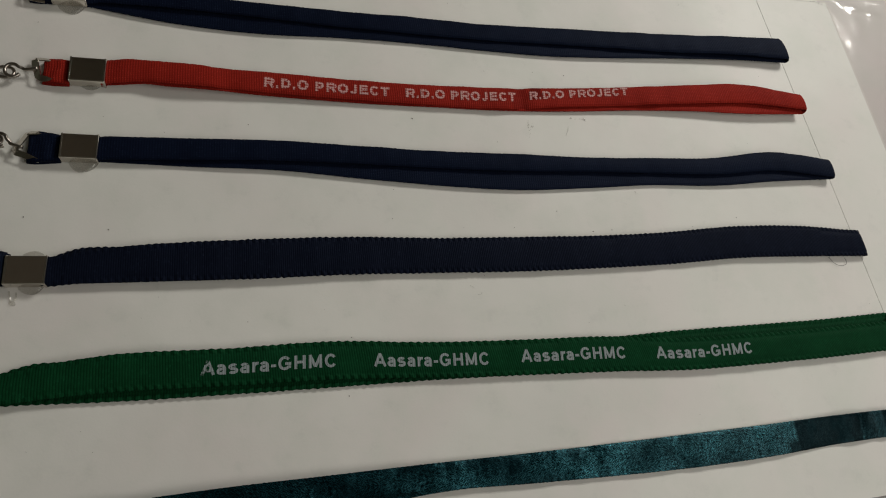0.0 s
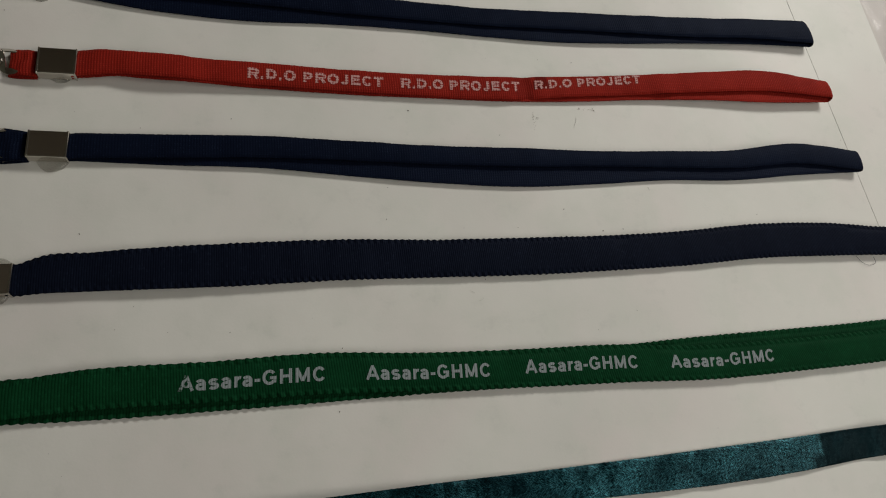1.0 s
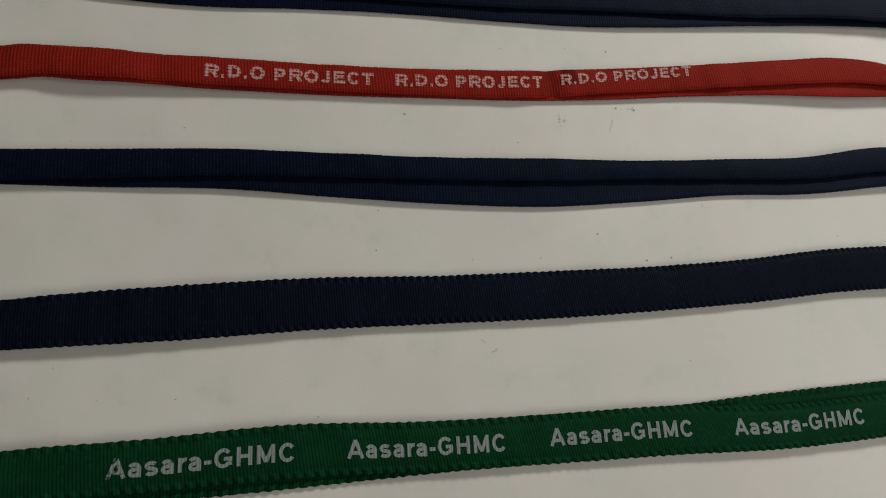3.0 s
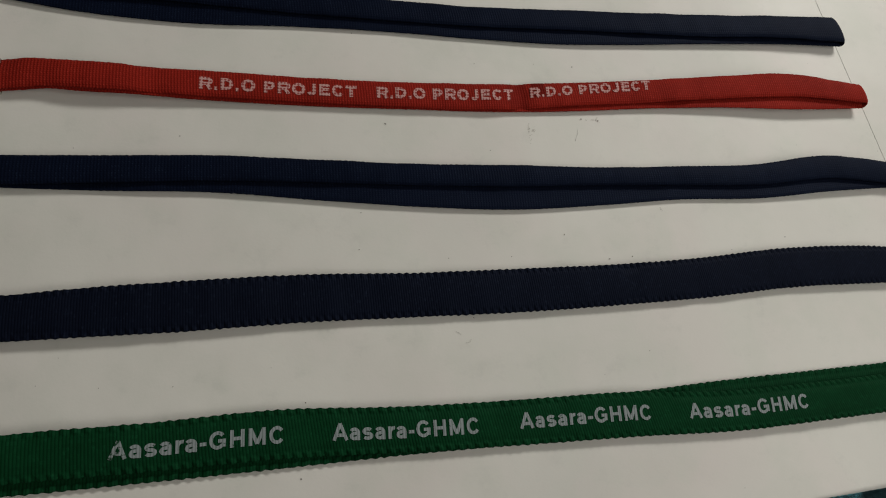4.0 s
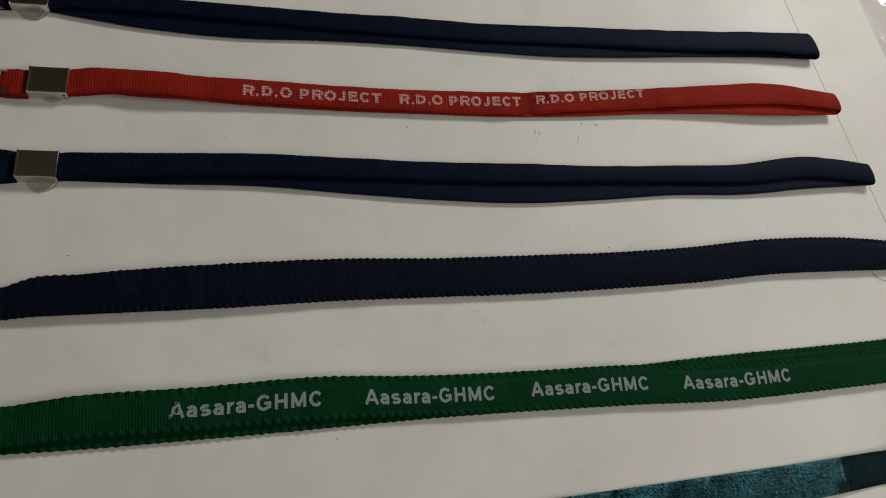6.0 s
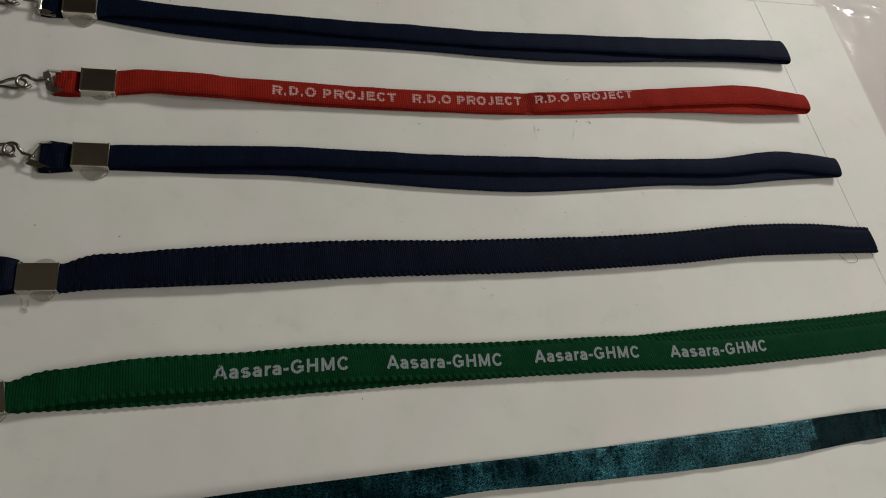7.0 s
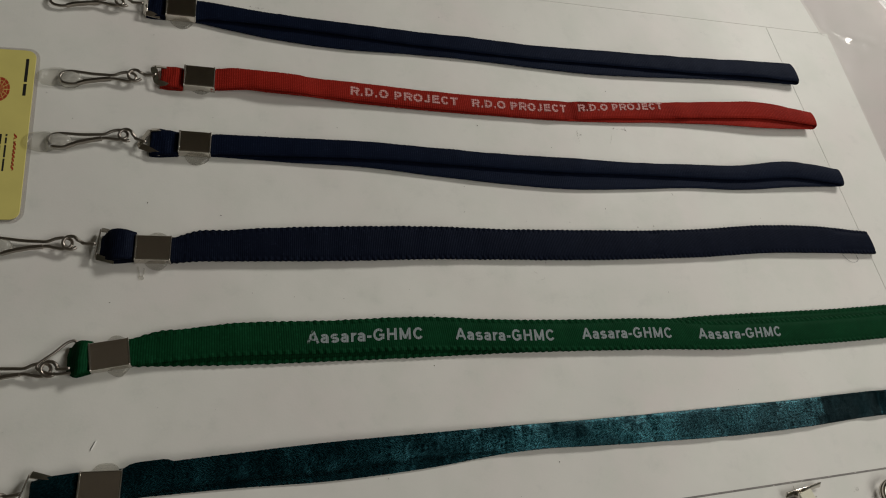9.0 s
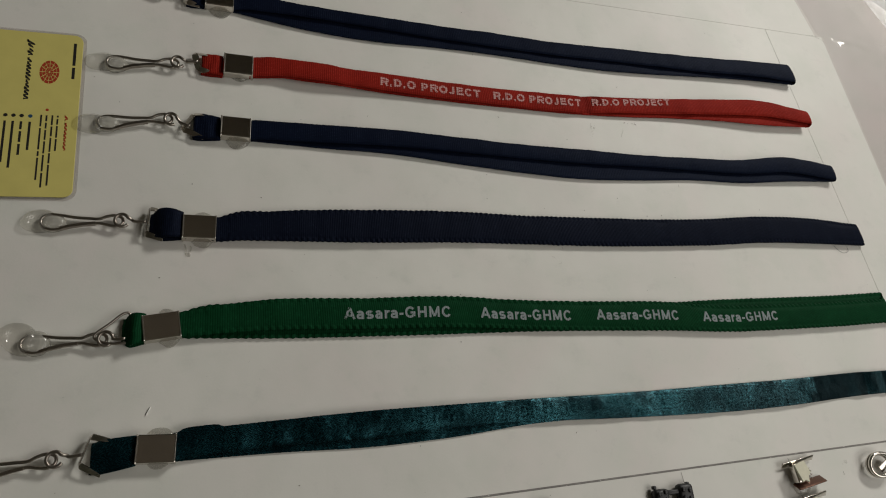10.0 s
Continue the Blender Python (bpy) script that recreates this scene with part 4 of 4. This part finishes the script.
bar(0.0034, 0.0048, 0.0252, 0.0013, M_INK, (8, 4))
for n, (a, b, high) in enumerate(((0.0055, 0.0086, 0.0034), (0.0100, 0.0135, 0.0034), (0.0150, 0.0380, 0.0026))):
    flourish(0.0223, a, b, high, M_INK, n)
flourish(0.0048, 0.0458, 0.0485, 0.0020, M_INKRED, 5)
flourish(0.0048, 0.0495, 0.0640, 0.0016, M_INKRED, 6)
for d, a, b, words in ((0.0084, 0.0458, 0.0645, (1, 3, 6, 6)), (0.0106, 0.0458, 0.0822, (5, 5, 7, 5, 10)), (0.0130, 0.0460, 0.0832, (3, 3, 5, 6, 8, 7)), (0.0152, 0.0458, 0.0795, (5, 9, 2, 9))):
    bar(d, a, b, 0.00075, M_INK, words)
for d, b, words in ((0.0196, 0.0645, (10,)), (0.0231, 0.0672, (3, 4, 4)), (0.0264, 0.0738, (19,)), (0.0296, 0.0712, (17,)), (0.0330, 0.0690, (14,))):
    bar(d, 0.0498, b, 0.0010, M_INK, words)
    bm = bmesh.new()
    bmesh.ops.create_circle(bm, cap_ends=True, segments=16, radius=0.0009, matrix=cm @ Matrix.Translation((-d, -0.0468, 0.00105)))
    part("print_dot", bm, M_INKBLUE if d < 0.020 else M_INK, card, "", False)
bm = bmesh.new()
bmesh.ops.create_circle(bm, cap_ends=True, segments=12, radius=0.0007, matrix=cm @ Matrix.Translation((-0.0130, -0.0430, 0.00105)))
part("print_dot", bm, M_INKRED, card, "", False)
# round emblem: a red disc cut by pale lines
bm = bmesh.new()
for k in range(12):
    for lo, hi in ((0.0004, 0.0022), (0.0024, 0.0038), (0.0040, 0.0053)):
        a0, a1 = radians(30 * k + 3 - 1.5 * (hi > 0.004)), radians(30 * k + 27 + 1.5 * (hi > 0.004))
        arc = [a0 + (a1 - a0) * j / 4 for j in range(5)]
        pts = [(hi * math.cos(t), hi * math.sin(t)) for t in arc] + [(lo * math.cos(t), lo * math.sin(t)) for t in arc[::-1]]
        bm.faces.new([bm.verts.new(cm @ Vector((-0.0135 + px * 0.79, -0.0222 + py * 1.22, 0.00105))) for px, py in pts])
part("emblem", bm, M_INKRED, card, "red round emblem", False)

# ---- loose fittings on the lower sheet ----


def buckle(x, y, turn, label):
    base = root("buckle", (x, y, 0), label, "buckle", "black buckles")
    m = pose(x, y, 0, 0, 0, turn)
    for sx in (-1, 1):
        at = m @ pose(sx * 0.0073, -0.0068 + 0.0006 * sx, 0.0026)
        body = part("shell", box(0.0088, 0.0108, 0.0046, at, 0.0017), M_BLACK, base)
        for k, (px, py) in enumerate(((0.0054, -0.0036), (0.0092, -0.0042), (0.0056, -0.0074), (0.0090, -0.0082))):
            part("stud", box(0.0019, 0.0022, 0.0012, m @ pose(sx * px, py, 0.0050, 0, 0, 15 * k), 0.0004), M_BLACK, body)
        part("prong", box(0.0020, 0.0018, 0.0022, m @ pose(sx * 0.0100, -0.0011, 0.0022), 0.0005), M_BLACK, body)
    part("bridge", box(0.0070, 0.0024, 0.0026, m @ pose(0, -0.0042, 0.0026), 0.0006), M_BLACK, base)
    return base


buckle(0.1662, -0.0866, 2.0, "black plastic side-release buckle glued on the board")
buckle(0.0885, -0.0890, 0.0, "black plastic buckle beside the seam")


def badge_clip(x, y, turn, label):
    base = root("badge_clip", (x, y, 0), label, "clip", "badge clips")
    m = pose(x, y, 0, 0, 0, turn)
    plate = slab([(-0.0056, 0.0052), (-0.0010, 0.0058), (0.0038, 0.0060), (0.0046, 0.0022), (0.0056, -0.0004), (0.0026, -0.0018), (0.0012, -0.0050), (-0.0012, -0.0034), (-0.0040, -0.0040)], 0, 0.0009, 0.0002)
    bmesh.ops.transform(plate, matrix=m @ pose(-0.0006, 0.0002, 0.0060, -4, 10, 6), verts=plate.verts)
    part("plate", plate, M_CREAM, base, "cream plastic plate", False)
    part("jaw", box(0.0230, 0.0030, 0.0007, m @ pose(0.0012, 0.0064, 0.0022, 38, 0, 6), 0.0002), M_METAL, base)
    part("jaw", box(0.0200, 0.0052, 0.0007, m @ pose(0.0052, -0.0052, 0.0030, -52, 0, 7), 0.0002), M_BROWN, base)
    part("body", box(0.0088, 0.0100, 0.0044, m @ pose(-0.0004, 0.0005, 0.0030, 0, 6, 4), 0.0008), M_METAL, base)
    part("spring", wire([m @ Vector((0.0046 + 0.0007 * math.cos(t), -0.0030 + 0.0009 * t * 0.32, 0.0052 + 0.0010 * math.sin(t))) for t in (k * 0.7 for k in range(28))], 0.0002, sides=6, steps=2), M_WIRE, base)
    return base


badge_clip(0.2500, -0.0872, 3.0, "small metal badge clip with cream plate")
badge_clip(0.2530, -0.1062, 3.0, "small metal badge clip lower on the board")

ring = root("split_ring", (0.3085, -0.0860, 0), "shiny nickel split key ring glued on the board", "key ring")
for lift, grow in ((0.0014, 0.0), (0.0034, 0.0002)):
    rpts = []
    for k in range(32):
        t = 2 * math.pi * k / 32
        rpts.append((0.3085 + (0.0086 + grow) * math.cos(t), -0.0860 + (0.0062 + grow) * math.sin(t), lift + 0.0008 * k / 32 + 0.0016 * (1 + math.sin(t)) / 2))
    part("coil", wire(rpts, 0.00105, steps=2), M_METAL, ring)
# Small plate added for the bright triangular reflection inside the ring.
part("glint_plate", box(0.0070, 0.0040, 0.0006, pose(0.3120, -0.0866, 0.0030, 12, -14, 35), 0.0002), M_METAL, ring)

# ---- marks and dust on the sheets ----


def flake(bm, x, y, rx, ry, turn, seed, z=0.00012):
    m = pose(x, y, z, 0, 0, turn)
    pts = []
    for k in range(12):
        t = 2 * math.pi * k / 12
        r = 1 + 0.45 * noise.noise((math.cos(t) * 1.5, math.sin(t) * 1.5, seed))
        pts.append(m @ Vector((rx * r * math.cos(t), ry * r * math.sin(t), 0)))
    bm.faces.new([bm.verts.new(p) for p in pts])


bm = bmesh.new()
for n, (x, y, r) in enumerate(((-0.0826, 0.0183, 0.0005), (0.0824, 0.0688, 0.0004), (-0.0712, 0.0663, 0.0005), (-0.0389, 0.0613, 0.0005), (0.1853, 0.0641, 0.0006), (0.1667, 0.0747, 0.0005), (0.1958, 0.0651, 0.0005),
                               (0.095, 0.1225, 0.0006), (0.110, -0.045, 0.0004), (0.118, -0.059, 0.0005), (0.06, -0.012, 0.0005), (-0.02, -0.075, 0.0005), (0.272, 0.0735, 0.0004), (0.1171, 0.0650, 0.0003), (0.1251, 0.0412, 0.0004), (0.1965, 0.0257, 0.0003), (0.0181, 0.0208, 0.0003),
                               (0.0166, 0.1142, 0.0004), (-0.0195, 0.1081, 0.0003), (0.1353, 0.1532, 0.0003), (0.1387, 0.1119, 0.0004), (0.1812, 0.1545, 0.0005), (0.1630, 0.1548, 0.0003))):
    flake(bm, x, y, r * 0.7, r * 0.38, 47 * n, n)
rng = random.Random(7)
for n in range(50):
    x, y, r = rng.uniform(-0.15, 0.36), rng.uniform(-0.10, 0.215), rng.uniform(0.00010, 0.00022)
    flake(bm, x, y, r, r * rng.uniform(0.4, 1), rng.uniform(0, 180), n + 20)
tagged(part("dust", bm, M_SPECK, None, "", False), "dark specks of dust on the white board", "dust", kind="stuff")
bm = bmesh.new()
# each smear is a scatter of small grains, longer than wide
for n, (x, y, rx, ry, a, count) in enumerate(((-0.0250, 0.1855, 0.0065, 0.0003, -5, 14), (0.1569, 0.1212, 0.0007, 0.0042, 4, 26), (0.1591, 0.1222, 0.0006, 0.0018, -20, 8), (0.1894, 0.1280, 0.0013, 0.0011, 10, 18),
                                              (0.1818, 0.1280, 0.0016, 0.0005, 20, 9), (0.1856, 0.1281, 0.0030, 0.0003, 0, 7), (0.2131, 0.0860, 0.0006, 0.0016, 15, 7), (0.371, 0.2240, 0.0042, 0.0007, -4, 30),
                                              (0.3655, 0.2252, 0.0035, 0.0005, 12, 20), (0.376, 0.2220, 0.0030, 0.0005, -28, 14), (0.2868, -0.0830, 0.0018, 0.0012, -10, 16), (0.2838, -0.0885, 0.0007, 0.0018, 15, 9))):
    m = pose(x, y, 0, 0, 0, a)
    for q in range(count):
        at = m @ Vector((rng.gauss(0, 0.5) * rx, rng.gauss(0, 0.5) * ry, 0))
        r = rng.uniform(0.00012, 0.00040)
        flake(bm, at.x, at.y, r, r * rng.uniform(0.4, 1.0), rng.uniform(0, 180), n + q * 0.37, 0.00015 + q * 0.000002)
tagged(part("smudges", bm, M_SMUDGE, None, "", False), "grey scuffs and smears on the white board", "smudge", kind="stuff")
for a, b in (((0.1757, -0.0815), (0.1778, -0.0950)), ((0.2470, -0.0785), (0.2510, -0.1000))):
    d = Vector((b[0] - a[0], b[1] - a[1], 0)).normalized()
    s = Vector((-d.y, d.x, 0)) * 0.00016
    tagged(part("pencil_line", slab([(a[0] - s.x, a[1] - s.y), (b[0] - s.x, b[1] - s.y), (b[0] + s.x, b[1] + s.y), (a[0] + s.x, a[1] + s.y)], 0.00004, 0.00010), M_CORE, None, "", False),
           "thin grey ruled line on the board", "line", kind="structure")
tagged(part("loose_thread", wire([(0.326, 0.0512, 0.0004), (0.329, 0.0475, 0.0006), (0.333, 0.0462, 0.0005), (0.337, 0.0475, 0.0006), (0.336, 0.0505, 0.0012)], 0.00009, sides=5), M_NAVY), "fine dark thread curling from a strap end", "thread")
for name, pts in (("loose_thread", ((0.1796, 0.1232), (0.1793, 0.1212), (0.1785, 0.1196), (0.1777, 0.1176))), ("loose_thread", ((0.1176, 0.0362), (0.1184, 0.0358), (0.1192, 0.0354), (0.1196, 0.0349))),
                  ("loose_thread", ((0.1214, 0.0318), (0.1222, 0.0318), (0.1230, 0.0322), (0.1233, 0.0330)))):
    tagged(part(name, wire([(x, y, 0.00018) for x, y in pts], 0.00004, sides=5), M_CORE), "tiny dark hair lying on the board", "thread")
